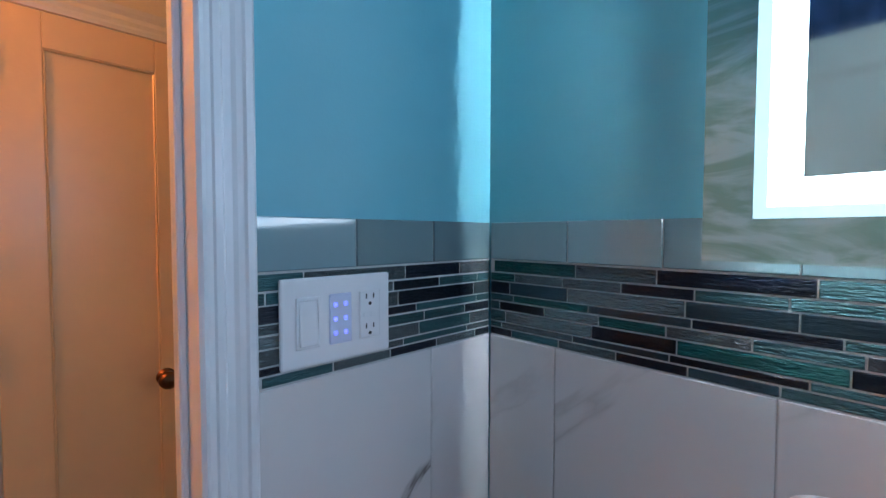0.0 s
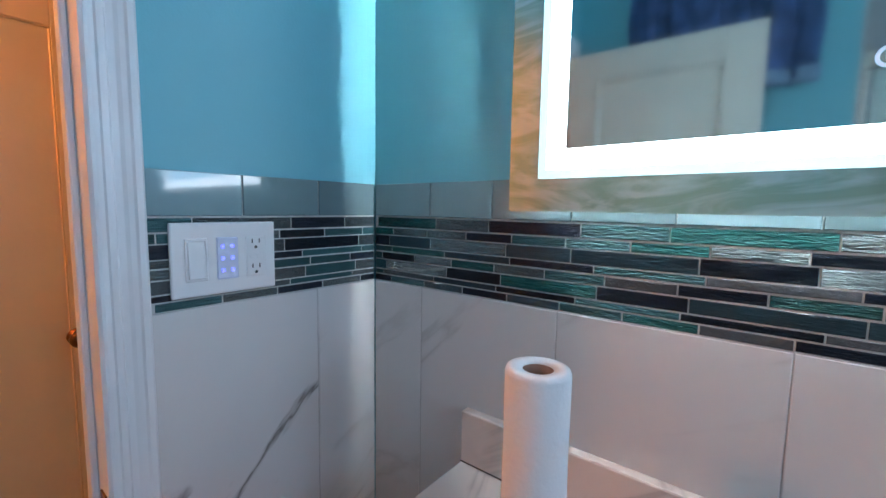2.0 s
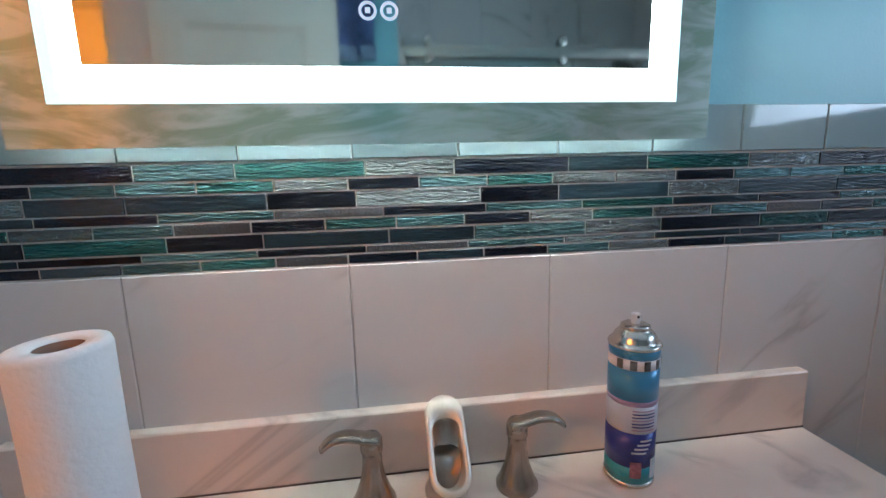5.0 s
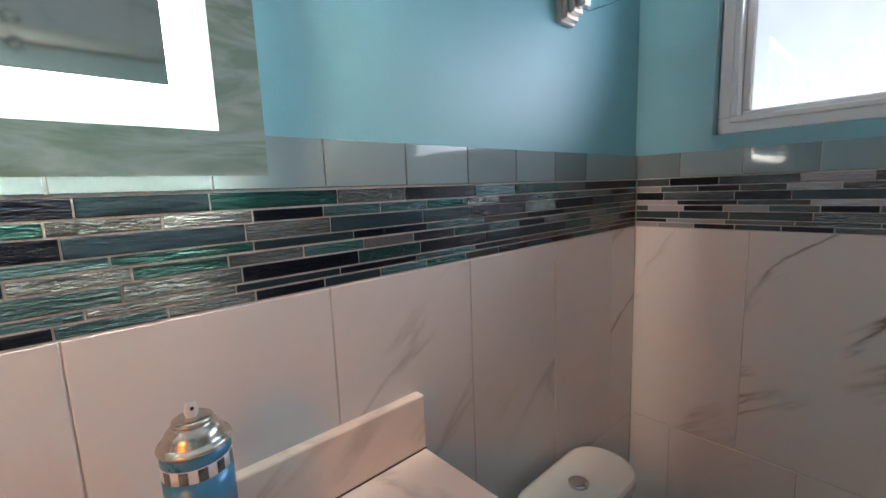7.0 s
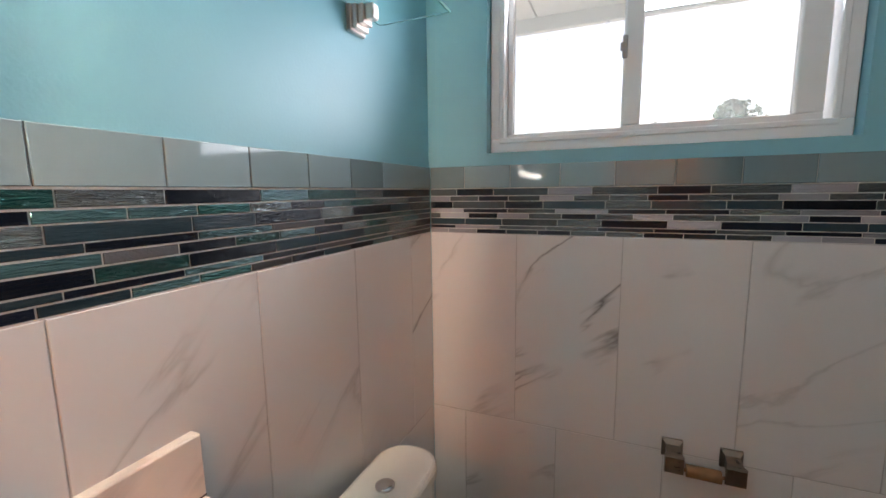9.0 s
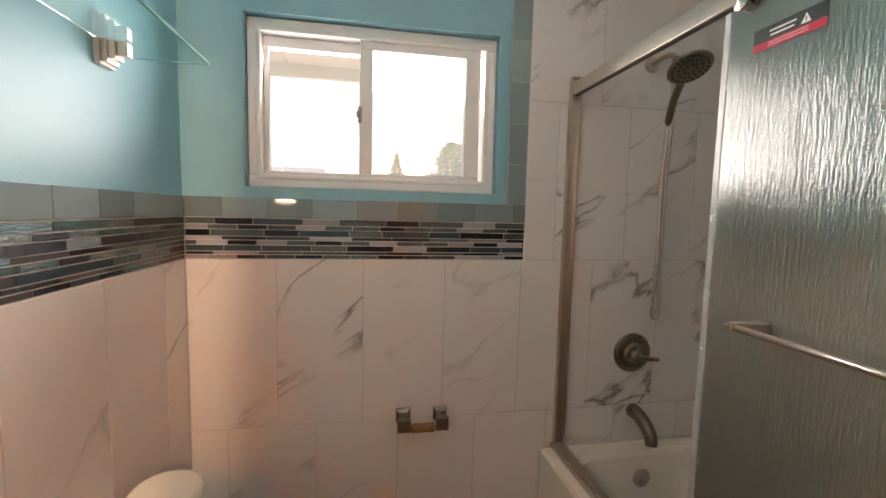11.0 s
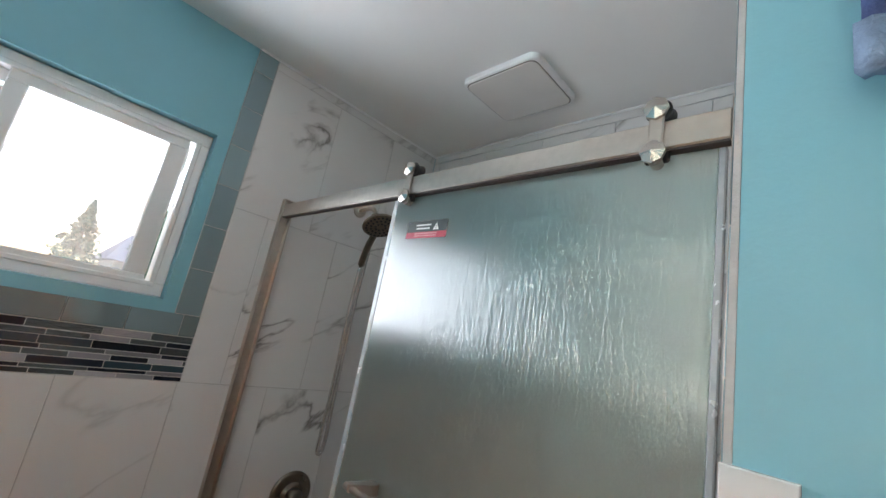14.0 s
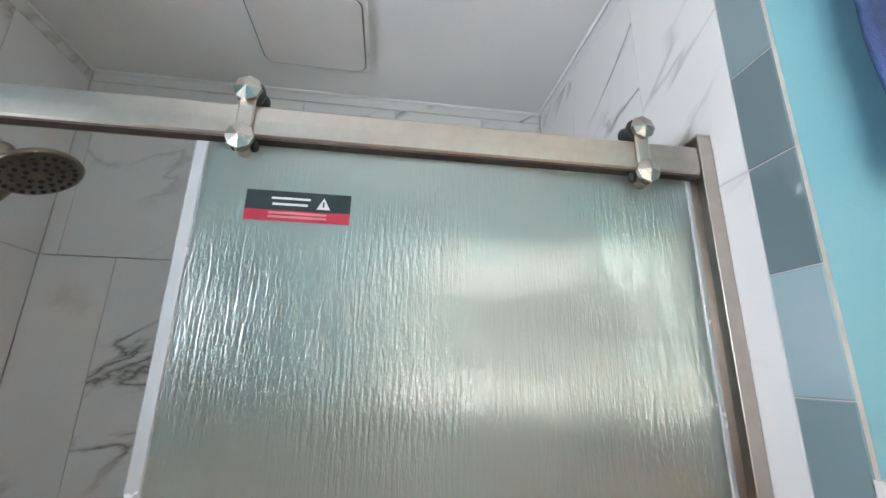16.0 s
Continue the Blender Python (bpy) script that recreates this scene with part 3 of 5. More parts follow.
part("seam", box(XE - 0.0225, XE - 0.0212, CY0 + 0.001, CY1 - 0.001, CZ + 0.0002, CZ + 0.0024), mat("dark_seam", (0.10, 0.07, 0.06), 0.7, noise_scale=40, amount=0.3), top, "dark seam under the backsplash")
prof = [(1.0, 0.0), (0.98, -0.04), (0.88, -0.10), (0.6, -0.135), (0.15, -0.145)]
bm = bmesh.new()
rings = [[bm.verts.new((ex + rx * r * math.cos(2 * math.pi * i / 48), ey + ry * r * math.sin(2 * math.pi * i / 48), CZ - 0.012 + z)) for i in range(48)] for r, z in prof]
for a, b in zip(rings, rings[1:]):
    for i in range(48):
        bm.faces.new((a[i], a[(i + 1) % 48], b[(i + 1) % 48], b[i]))
bm.faces.new(rings[-1])
part("basin", bm, PORCELAIN, top, "white oval basin", True)
part("drain", lathe([(0.024, -0.155), (0.024, -0.150), (0.012, -0.149)], 24, at=(ex, ey, CZ)), NICKEL, top)

# faucet: a waterfall spout between two lever handles
# Handle nickel is darkened: dim reflections are put into its colour
HANDLE = mat("darkened_nickel_handle", (0.36, 0.31, 0.26), 0.24, 1.0, noise_scale=40, amount=0.08)
# Trough paler than the nickel: light from above is put into its colour
TROUGH = mat("lit_satin_trough", (0.82, 0.75, 0.65), 0.5, 1.0, noise_scale=30, amount=0.05)
faucet = thing("faucet", "brushed nickel widespread faucet with an open trough spout", "faucet", at=(0.530, VC, CZ))
part("spout_base", lathe([(0.030, 0), (0.030, 0.006), (0.025, 0.012), (0.022, 0.040), (0.019, 0.058)], 28, at=(0.004, 0, 0)), NICKEL, faucet, smooth=True)


def stadium(length, r, n=10):
    """A slot outline: half circles at both ends of a length along x."""
    out = [(length / 2 + r * math.cos(a), r * math.sin(a)) for a in (-math.pi / 2 + math.pi * i / n for i in range(n + 1))]
    return out + [(-length / 2 + r * math.cos(a), r * math.sin(a)) for a in (math.pi / 2 + math.pi * i / n for i in range(n + 1))]


b = bmesh.new()
rings = [[b.verts.new((x + sx, y, z)) for x, y in stadium(ln, r)] for sx, ln, r, z in
         ((0, 0.075, 0.014, -0.048), (0, 0.080, 0.026, -0.034), (0, 0.082, 0.0300, -0.008), (0, 0.082, 0.0305, 0.0), (0, 0.081, 0.0285, 0.0040),
          (-0.010, 0.062, 0.0235, 0.0045), (-0.012, 0.058, 0.0206, -0.001), (-0.006, 0.068, 0.0200, -0.020), (-0.006, 0.064, 0.0170, -0.036), (-0.006, 0.06, 0.010, -0.041))]
for p0, p1 in zip(rings, rings[1:7]):
    for i in range(len(p0)):
        b.faces.new((p0[i], p0[(i + 1) % len(p0)], p1[(i + 1) % len(p1)], p1[i]))
b.faces.new(rings[0][::-1])
bmesh.ops.recalc_face_normals(b, faces=b.faces)
for v in [v for r in rings[7:] for v in r]:
    b.verts.remove(v)
trough = part("trough", b, TROUGH, faucet, "open satin waterfall trough", True)
b = bmesh.new()
rings = [[b.verts.new((x - 0.012, y, z)) for x, y in stadium(ln, r)] for ln, r, z in
         ((0.058, 0.0206, -0.001), (0.057, 0.0200, -0.020), (0.054, 0.0170, -0.036), (0.050, 0.010, -0.041))]
for p0, p1 in zip(rings, rings[1:]):
    for i in range(len(p0)):
        b.faces.new((p0[i], p0[(i + 1) % len(p0)], p1[(i + 1) % len(p1)], p1[i]))
b.faces.new(rings[-1])
# Same metal as the spout; its dark reflections are put into the colour
channel = part("channel", b, mat("shaded_channel", (0.035, 0.032, 0.030), 0.2, 0.6, noise_scale=30, amount=0.1), faucet, "inside of the spout, darkened for shade and dark reflections", True)
trough.matrix_local = pose(-0.014, 0, 0.084, 0, -42, 0) @ Matrix.Scale(0.88, 4)
channel.matrix_local = trough.matrix_local.copy()

for s in (-1, 1):
    h = part("handle", lathe([(0.029, 0), (0.029, 0.004), (0.024, 0.014), (0.017, 0.034), (0.013, 0.056), (0.0125, 0.075), (0.0145, 0.077), (0.0145, 0.092), (0.011, 0.098)], 28, at=(0, s * 0.098, 0)), HANDLE, faucet, smooth=True)
    lev = spline([(0, s * 0.088, 0.091), (-0.003, s * 0.108, 0.097), (-0.006, s * 0.128, 0.103), (-0.009, s * 0.147, 0.101), (-0.011, s * 0.160, 0.091)], 5)
    part("lever", sweep(lev, [(u * 1.0, v * 0.42) for u, v in circle(0.0135, 14)], scales=[1.0 + 0.2 * math.sin(3 * i / len(lev)) - 0.45 * i / len(lev) for i in range(len(lev))]), HANDLE, h, smooth=True)

# spray can
BLUE = mat("blue_can_print", (0.055, 0.27, 0.48), 0.30, 0.2, noise_scale=8, amount=0.06)
NAVY = mat("navy_can_print", (0.025, 0.035, 0.20), 0.30, 0.2, noise_scale=8, amount=0.06)
LABEL = mat("pale_can_print", (0.48, 0.52, 0.60), 0.35, 0.1, noise_scale=30, amount=0.08)
TIN = mat("tin_dome", (0.62, 0.58, 0.52), 0.25, 1.0, noise_scale=30, amount=0.06)
PINK = mat("mauve_can_print", (0.34, 0.24, 0.36), 0.35, 0.1, noise_scale=20, amount=0.06)
AQUA = mat("aqua_can_print", (0.04, 0.30, 0.36), 0.32, 0.2, noise_scale=20, amount=0.06)
WHITE_PRINT = mat("white_can_print", (0.75, 0.76, 0.78), 0.35, noise_scale=20, amount=0.03)
can = thing("spray_can", "blue aerosol spray can with navy base on the worktop", "spray can", at=(0.524, -0.935, CZ + 0.0005))
R, TALL = 0.0325, 1.195


def can_band(name, z0, z1, material, label=""):
    return part(name, lathe([(R, z0 * TALL), (R, z1 * TALL)], 40), material, can, label, True)


part("base_rim", lathe([(R - 0.003, 0), (R + 0.0008, 0.002), (R + 0.0008, 0.005), (R, 0.007)], 40), TIN, can, smooth=True)
can_band("aqua_band", 0.007, 0.026, AQUA)
can_band("navy_band", 0.0261, 0.0680, NAVY)
can_band("label_band", 0.0681, 0.1000, LABEL)
can_band("mauve_band", 0.1001, 0.1060, PINK)
can_band("blue_band", 0.1061, 0.1420, BLUE)
can_band("white_band", 0.1421, 0.1540, WHITE_PRINT)
can_band("shoulder_band", 0.1541, 0.1640, BLUE)
part("dome", lathe([(R + 0.0012, 0.196), (R + 0.0018, 0.1985), (R + 0.0004, 0.2008), (R - 0.0025, 0.2015), (0.0285, 0.2035), (0.0275, 0.2075), (0.0250, 0.2125), (0.0210, 0.2160), (0.0180, 0.2175), (0.0180, 0.2190), (0.0188, 0.2200), (0.0186, 0.2225), (0.0160, 0.2240), (0.0080, 0.2245)], 40), TIN, can, "bare tin dome", True)
noz = part("nozzle", lathe([(0.0052, 0.2240), (0.0060, 0.2265), (0.0066, 0.2300), (0.0058, 0.2335), (0.0054, 0.2380), (0.004, 0.2386)], 20), WHITE_PRINT, can, "white spray button")
part("orifice", lathe([(0.0018, -0.0066), (0.0018, -0.0052)], 10, "x", at=(0, 0, 0.2345)), BLACK, noz)


def on_can(name, a0, a1, z0, z1, material, proud=0.0005, label=""):
    """A printed patch that follows the can's wall."""
    b = bmesh.new()
    n = 6
    q = [[b.verts.new(((R + proud) * math.cos(radians(a0 + (a1 - a0) * i / n)), (R + proud) * math.sin(radians(a0 + (a1 - a0) * i / n)), z * TALL)) for i in range(n + 1)] for z in (z0, z1)]
    for i in range(n):
        b.faces.new((q[0][i], q[0][i + 1], q[1][i + 1], q[1][i]))
    return part(name, b, material, can, label)


for a in range(110, 260, 30):
    on_can("dark_square", a, a + 15, 0.1425, 0.1535, mat("photo_print", (0.10, 0.12, 0.12), 0.4, noise_scale=120, amount=0.7))
for k in range(7):
    on_can("print_bar", 150, 205, 0.072 + 0.0038 * k, 0.0735 + 0.0038 * k, NAVY if k % 3 else PINK)
on_can("print_panel", 200, 226, 0.012, 0.036, WHITE_PRINT)
for k in range(6):
    on_can("print_bar", 203, 223, 0.015 + 0.0034 * k, 0.0162 + 0.0034 * k, LABEL, 0.0009)
on_can("print_panel", 150, 176, 0.014, 0.034, mat("red_print", (0.24, 0.10, 0.14), 0.4, noise_scale=100, amount=0.6))
for k in range(4):
    on_can("print_bar", 152 + 6 * k, 186 + 5 * k, 0.044 + 0.005 * k, 0.0462 + 0.005 * k, LABEL)

# paper towel roll
roll = thing("paper_towel_roll", "slim white paper towel roll standing on the worktop", "paper towel", at=(0.400, -0.334, CZ + 0.0005))
prof = [(0.0175, 0.0), (0.0340, 0.001), (0.0365, 0.004), (0.0370, 0.10), (0.0362, 0.20), (0.0368, 0.288), (0.0350, 0.2935), (0.0290, 0.2945), (0.0175, 0.2925)]
bm = lathe(prof + [(0.0175, 0.0)], 48, cap=False)
for v in bm.verts:
    a = math.atan2(v.co.y, v.co.x)
    k = 1 + 0.006 * noise.noise(Vector((v.co.x * 40, v.co.y * 40, v.co.z * 14)))
    if math.hypot(v.co.x, v.co.y) > 0.02:
        v.co.x, v.co.y = v.co.x * k, v.co.y * k
part("paper", bm, PAPER, roll, smooth=True)
part("core", lathe([(0.0174, 0.002), (0.0174, 0.291), (0.0160, 0.291), (0.0160, 0.002), (0.0174, 0.002)], 32, cap=False), CARD, roll, "brown cardboard core", True)

# ---------- lit mirror ----------
MX, MY0, MY1, MZ0, MZ1 = 0.558, -1.047, -0.199, 1.357, 2.070
SMEAR = mat("smeared_mirror", (0.62, 0.92, 0.76), 0.20, 0.72, noise_scale=11, amount=0.26)
wipes = SMEAR.node_tree
wipes.nodes["Noise Texture"].inputs["Distortion"].default_value = 3.0
stroke = wipes.nodes.new("ShaderNodeMapping")   # long wiping strokes along the glass
stroke.inputs["Scale"].default_value = (1.0, 0.4, 1.6)
wipes.links.new(wipes.nodes["Texture Coordinate"].outputs["Object"], stroke.inputs["Vector"])
wipes.links.new(stroke.outputs[0], wipes.nodes["Noise Texture"].inputs["Vector"])
wipes.nodes["Color Ramp"].color_ramp.elements[0].position = 0.40
wipes.nodes["Color Ramp"].color_ramp.elements[1].position = 0.60
mirror = thing("led_mirror", "rectangular lit vanity mirror with a frosted light band", "mirror")
part("housing", box(MX + 0.012, XE + P - 0.001, MY0 + 0.05, MY1 - 0.05, MZ0 + 0.055, MZ1 - 0.05), PLASTIC, mirror)
part("backing", box(MX + 0.0052, MX + 0.0118, MY0 + 0.002, MY1 - 0.002, MZ0 + 0.002, MZ1 - 0.002), PLASTIC, mirror)
o, n = 0.048, 0.089  # edge of the mirror to the band's outer and inner edge


def mring(name, a, b, material):
    """Four strips between the insets a and b."""
    x0, x1 = MX, MX + 0.005
    for y0, y1, z0, z1 in ((MY0 + a, MY1 - a, MZ0 + a, MZ0 + b), (MY0 + a, MY1 - a, MZ1 - b, MZ1 - a),
                           (MY0 + a, MY0 + b, MZ0 + b, MZ1 - b), (MY1 - b, MY1 - a, MZ0 + b, MZ1 - b)):
        part(name, box(x0, x1, y0, y1, z0, z1), material, mirror)


mring("border_glass", 0.0, o, SMEAR)
mring("light_band_edge", o + 0.0002, o + 0.0125, LED_EDGE)
mring("light_band", o + 0.0127, n, LED)
part("mirror_glass", box(MX, MX + 0.005, MY0 + n + 0.0002, MY1 - n - 0.0002, MZ0 + n + 0.0002, MZ1 - n - 0.0002), MIRROR, mirror)
for y in (-0.601, -0.626):
    t = part("touch_button", lathe([(0.0105, -0.0006), (0.0105, 0.0), (0.0072, 0.0), (0.0072, -0.0006), (0.0105, -0.0006)], 28, "x", at=(MX - 0.0002, y, 1.508), cap=False), glowing("button_ring", (0.7, 0.85, 1.0), 0.40), mirror, "small lit touch ring")
    part("button_icon", box(MX - 0.0008, MX - 0.0002, y - 0.0030, y + 0.0030, 1.5055, 1.5115), glowing("button_icon_light", (0.7, 0.85, 1.0), 0.40), t)
for y0, y1, z0, z1 in ((MY0 + 0.045, MY1 - 0.045, MZ0 + 0.030, MZ0 + 0.034), (MY0 + 0.045, MY1 - 0.045, MZ1 - 0.034, MZ1 - 0.030),
                       (MY0 + 0.030, MY0 + 0.034, MZ0 + 0.045, MZ1 - 0.045), (MY1 - 0.034, MY1 - 0.030, MZ0 + 0.045, MZ1 - 0.045)):
    side = y1 - y0 < 0.1
    part("back_light", box(MX + 0.0130, MX + 0.0165, y0, y1, z0, z1), SIDE_HALO if side else LOWER_HALO if z1 < 1.5 else HALO, mirror)
    # unseen lips, added to keep the strips' light off the wall close by
    if side:
        lo, hi = (0.012, 0.011) if y0 > -0.5 else (0.011, 0.012)
        part("light_shield", box(MX + 0.0166, MX + 0.0220, y0 - lo, y1 + hi, z0, z1), PLASTIC, mirror)
    elif z1 < 1.5:
        part("light_shield", box(MX + 0.0166, MX + 0.0220, y0, y1, z0 - 0.003, z1 + 0.012), PLASTIC, mirror)

# ---------- switch plate ----------
plate = thing("switch_plate", "white three-gang plate with rocker, keypad and outlet", "switch plate", at=(0.280, YN - 0.0005, 1.275))
part("plate", box(-0.081, 0.081, -0.007, 0, -0.057, 0.057, 0.003, seg=2), PLASTIC, plate)
for cx in (-0.046, 0.0, 0.046):
    for z in (-0.048, 0.048):
        part("screw", lathe([(0.0030, -0.0078), (0.0026, -0.0070)], 12, "y", at=(cx, 0, z)), PLASTIC, plate)
rk = part("rocker", box(-0.0625, -0.0295, -0.0095, -0.007, -0.0335, 0.0335, 0.0015), PLASTIC, plate)
bm = box(-0.0585, -0.0335, -0.0135, -0.0096, -0.029, 0.029, 0.001)
for v in bm.verts:
    if v.co.y < -0.0115:
        v.co.y += 0.004 * (v.co.z > 0) * (v.co.z / 0.029)
part("paddle", bm, PLASTIC, rk)
KEYPAD = mat("keypad_plastic", (0.66, 0.70, 0.86), 0.3, noise_scale=10, amount=0.03)
kp = part("keypad", box(-0.0165, 0.0165, -0.0090, -0.007, -0.0335, 0.0335, 0.0015), KEYPAD, plate, "bluish keypad with lit keys")
for z in (0.019, 0.0, -0.019):
    for x in (-0.0075, 0.0075):
        part("key", box(x - 0.0024, x + 0.0024, -0.0096, -0.0089, z - 0.0026, z + 0.0026, 0.0006), BLUE_LED, kp)
outlet = part("outlet", box(0.0295, 0.0625, -0.0090, -0.007, -0.0335, 0.0335, 0.0015), PLASTIC, plate, "white grounded outlet with test buttons")
for z in (0.021, -0.021):
    for x in (-0.006, 0.006):
        part("slot", box(0.046 + x - 0.0010, 0.046 + x + 0.0010, -0.0094, -0.0089, z + 0.001, z + 0.008), BLACK, outlet)
    part("slot", lathe([(0.0026, -0.0094), (0.0026, -0.0089)], 12, "y", at=(0.046, 0, z - 0.006)), BLACK, outlet)
for x in (0.040, 0.052):
    part("test_button", box(x - 0.0048, x + 0.0048, -0.0100, -0.0089, -0.0035, 0.0035, 0.0006), PLASTIC, outlet)

# ---------- toilet ----------
toilet = thing("toilet", "white toilet with a rounded tank and push button", "toilet", at=(0.0, -1.632, 0.0))


def slab_round(x0, x1, y0, y1, z0, z1, r, top=0.008):
    """A slab with round upright corners and a soft upper edge."""
    b = bmesh.new()
    rings = []
    for z, inset in ((z0, 0.0), (z1 - top, 0.0), (z1 - top * 0.3, top * 0.35), (z1, top)):
        ring = []
        for cx, cy, a0 in ((x1 - r, y1 - r, 0), (x0 + r, y1 - r, 90), (x0 + r, y0 + r, 180), (x1 - r, y0 + r, 270)):
            for k in range(7):
                a = radians(a0 + 15 * k)
                ring.append(b.verts.new((cx + (r - inset) * math.cos(a), cy + (r - inset) * math.sin(a), z)))
        rings.append(ring)
    n = len(rings[0])
    for a, c in zip(rings, rings[1:]):
        for i in range(n):
            b.faces.new((a[i], a[(i + 1) % n], c[(i + 1) % n], c[i]))
    b.faces.new(rings[0][::-1])
    b.faces.new(rings[-1])
    bmesh.ops.recalc_face_normals(b, faces=b.faces)
    return b


part("tank", slab_round(0.418, 0.566, -0.160, 0.160, 0.36, 0.646, 0.066), PORCELAIN, toilet)
part("tank_lid", slab_round(0.410, 0.572, -0.168, 0.168, 0.647, 0.676, 0.074, 0.012), PORCELAIN, toilet)
btn = part("flush_button", lathe([(0.022, 0.0), (0.022, 0.004), (0.017, 0.006), (0.004, 0.0065)], 28, at=(0.490, 0.0, 0.676)), CHROME, toilet, "round chrome push button", True)
part("pedestal", slab_round(-0.02, 0.50, -0.11, 0.11, 0.0, 0.33, 0.10), PORCELAIN, toilet)
b = bmesh.new()
rings = []
for r, z in ((0.75, 0.30), (0.95, 0.36), (1.0, 0.405), (0.80, 0.405), (0.7, 0.34), (0.3, 0.24)):
    rings.append([b.verts.new((0.10 + 0.265 * r * math.cos(2 * math.pi * i / 40), 0.19 * r * math.sin(2 * math.pi * i / 40), z)) for i in range(40)])
for a, c in zip(rings, rings[1:]):
    for i in range(40):
        b.faces.new((a[i], a[(i + 1) % 40], c[(i + 1) % 40], c[i]))
b.faces.new(rings[-1])
part("bowl", b, PORCELAIN, toilet, smooth=True)
b = bmesh.new()
rings = []
for r, z in ((1.0, 0.407), (1.02, 0.415), (1.0, 0.428), (0.9, 0.432)):
    rings.append([b.verts.new((0.10 + 0.262 * r * math.cos(2 * math.pi * i / 40), 0.19 * r * math.sin(2 * math.pi * i / 40), z)) for i in range(40)])
for a, c in zip(rings, rings[1:]):
    for i in range(40):
        b.faces.new((a[i], a[(i + 1) % 40], c[(i + 1) % 40], c[i]))
b.faces.new(rings[-1])
b.faces.new(rings[0][::-1])
part("seat_lid", b, PLASTIC, toilet, smooth=True)

# ---------- glass shelf ----------
shelf = thing("glass_shelf", "clear glass shelf on square chrome clamp brackets", "shelf")
BRACKET = mat("satin_chrome", (0.58, 0.50, 0.46), 0.36, 1.0, noise_scale=30, amount=0.05)
SHELF_GLASS = mat("shelf_glass", (0.80, 0.95, 0.92), 0.0, noise_scale=0, Transmission_Weight=1.0, IOR=1.5)
part("shelf_plate", box(0.4181, XE + P - 0.002, -1.8669, -1.2931, 1.748, 1.754), SHELF_GLASS, shelf)
bm = box(0.415, 0.418, -1.870, -1.290, 1.748, 1.754)
for y0, y1 in ((-1.870, -1.867), (-1.293, -1.290)):
    box(0.4181, XE - 0.001, y0, y1, 1.748, 1.754, 0, bm)
part("shelf_edge", bm, mat("ground_glass_edge", (0.03, 0.17, 0.15), 0.6, noise_scale=30, amount=0.1, Specular_IOR_Level=0.2), shelf, "pale teal ground glass edge")
for y in (-1.755, -1.360):
    bk = part("bracket", box(XE - 0.004, XE + P - 0.0005, y - 0.030, y + 0.030, 1.690, 1.7475, 0.002), BRACKET, shelf, "stepped square chrome clamp")
    part("step", box(XE - 0.016, XE - 0.004, y - 0.025, y + 0.025, 1.696, 1.7475, 0.002), BRACKET, bk)
    part("step", box(XE - 0.030, XE - 0.016, y - 0.019, y + 0.019, 1.706, 1.747, 0.002), BRACKET, bk)
    part("clamp_arm", box(XE - 0.052, XE - 0.030, y - 0.013, y + 0.013, 1.715, 1.7475, 0.003), BRACKET, bk)

# ---------- paper holder on the window wall ----------
holder = thing("toilet_paper_holder", "nickel toilet paper holder with an empty brown roller", "paper holder", at=(-0.205, YS, 0.0))
for s in (-1, 1):
    x = 0.070 * s
    b = bmesh.new()
    rings = []
    for y, h, zc in ((0.001, 0.026, 0.612), (0.008, 0.026, 0.612), (0.018, 0.017, 0.610), (0.046, 0.018, 0.603), (0.062, 0.024, 0.598), (0.068, 0.022, 0.597)):
        rings.append([b.verts.new((x + u * h, y, zc + v * h)) for u, v in ((-1, -1), (1, -1), (1, 1), (-1, 1))])
    for a, c in zip(rings, rings[1:]):
        for i in range(4):
            b.faces.new((a[i], a[(i + 1) % 4], c[(i + 1) % 4], c[i]))
    b.faces.new(rings[-1])
    b.faces.new(rings[0][::-1])
    bmesh.ops.recalc_face_normals(b, faces=b.faces)
    part("post", b, SHADED_NICKEL, holder)
part("roller", lathe([(0.0045, -0.064), (0.0045, -0.041), (0.0165, -0.040), (0.0165, 0.040), (0.0045, 0.041), (0.0045, 0.064)], 24, "x", at=(0, 0.054, 0.583)), mat("brown_roller", (0.26, 0.13, 0.05), 0.45, noise_scale=30, amount=0.2), holder, "brown empty spring roller")

# ---------- tub ----------
tub = thing("bathtub", "white alcove bathtub with a flat rim", "bathtub")
TX0, TX1, TY0, TY1, TZ = XB + 0.0005, -0.690, YS + 0.0005, YT - 0.0005, 0.440
b = bmesh.new()
rings = []
for inset, z, r in ((0.0, 0.0, 0.006), (0.0, TZ - 0.012, 0.006), (0.010, TZ, 0.010), (0.075, TZ, 0.10), (0.090, TZ - 0.018, 0.11), (0.125, 0.16, 0.13), (0.20, 0.10, 0.12)):
    x0, x1, y0, y1 = TX0 + inset, TX1 - inset, TY0 + inset, TY1 - inset
    ring = []
    for cx, cy, a0 in ((x1 - r, y1 - r, 0), (x0 + r, y1 - r, 90), (x0 + r, y0 + r, 180), (x1 - r, y0 + r, 270)):
        for k in range(7):
            a = radians(a0 + 15 * k)
            ring.append(b.verts.new((cx + r * math.cos(a), cy + r * math.sin(a), z)))
    rings.append(ring)
for a, c in zip(rings, rings[1:]):
    for i in range(len(a)):
        b.faces.new((a[i], a[(i + 1) % len(a)], c[(i + 1) % len(a)], c[i]))
b.faces.new(rings[-1])
bmesh.ops.recalc_face_normals(b, faces=b.faces)
part("basin", b, PORCELAIN, tub)
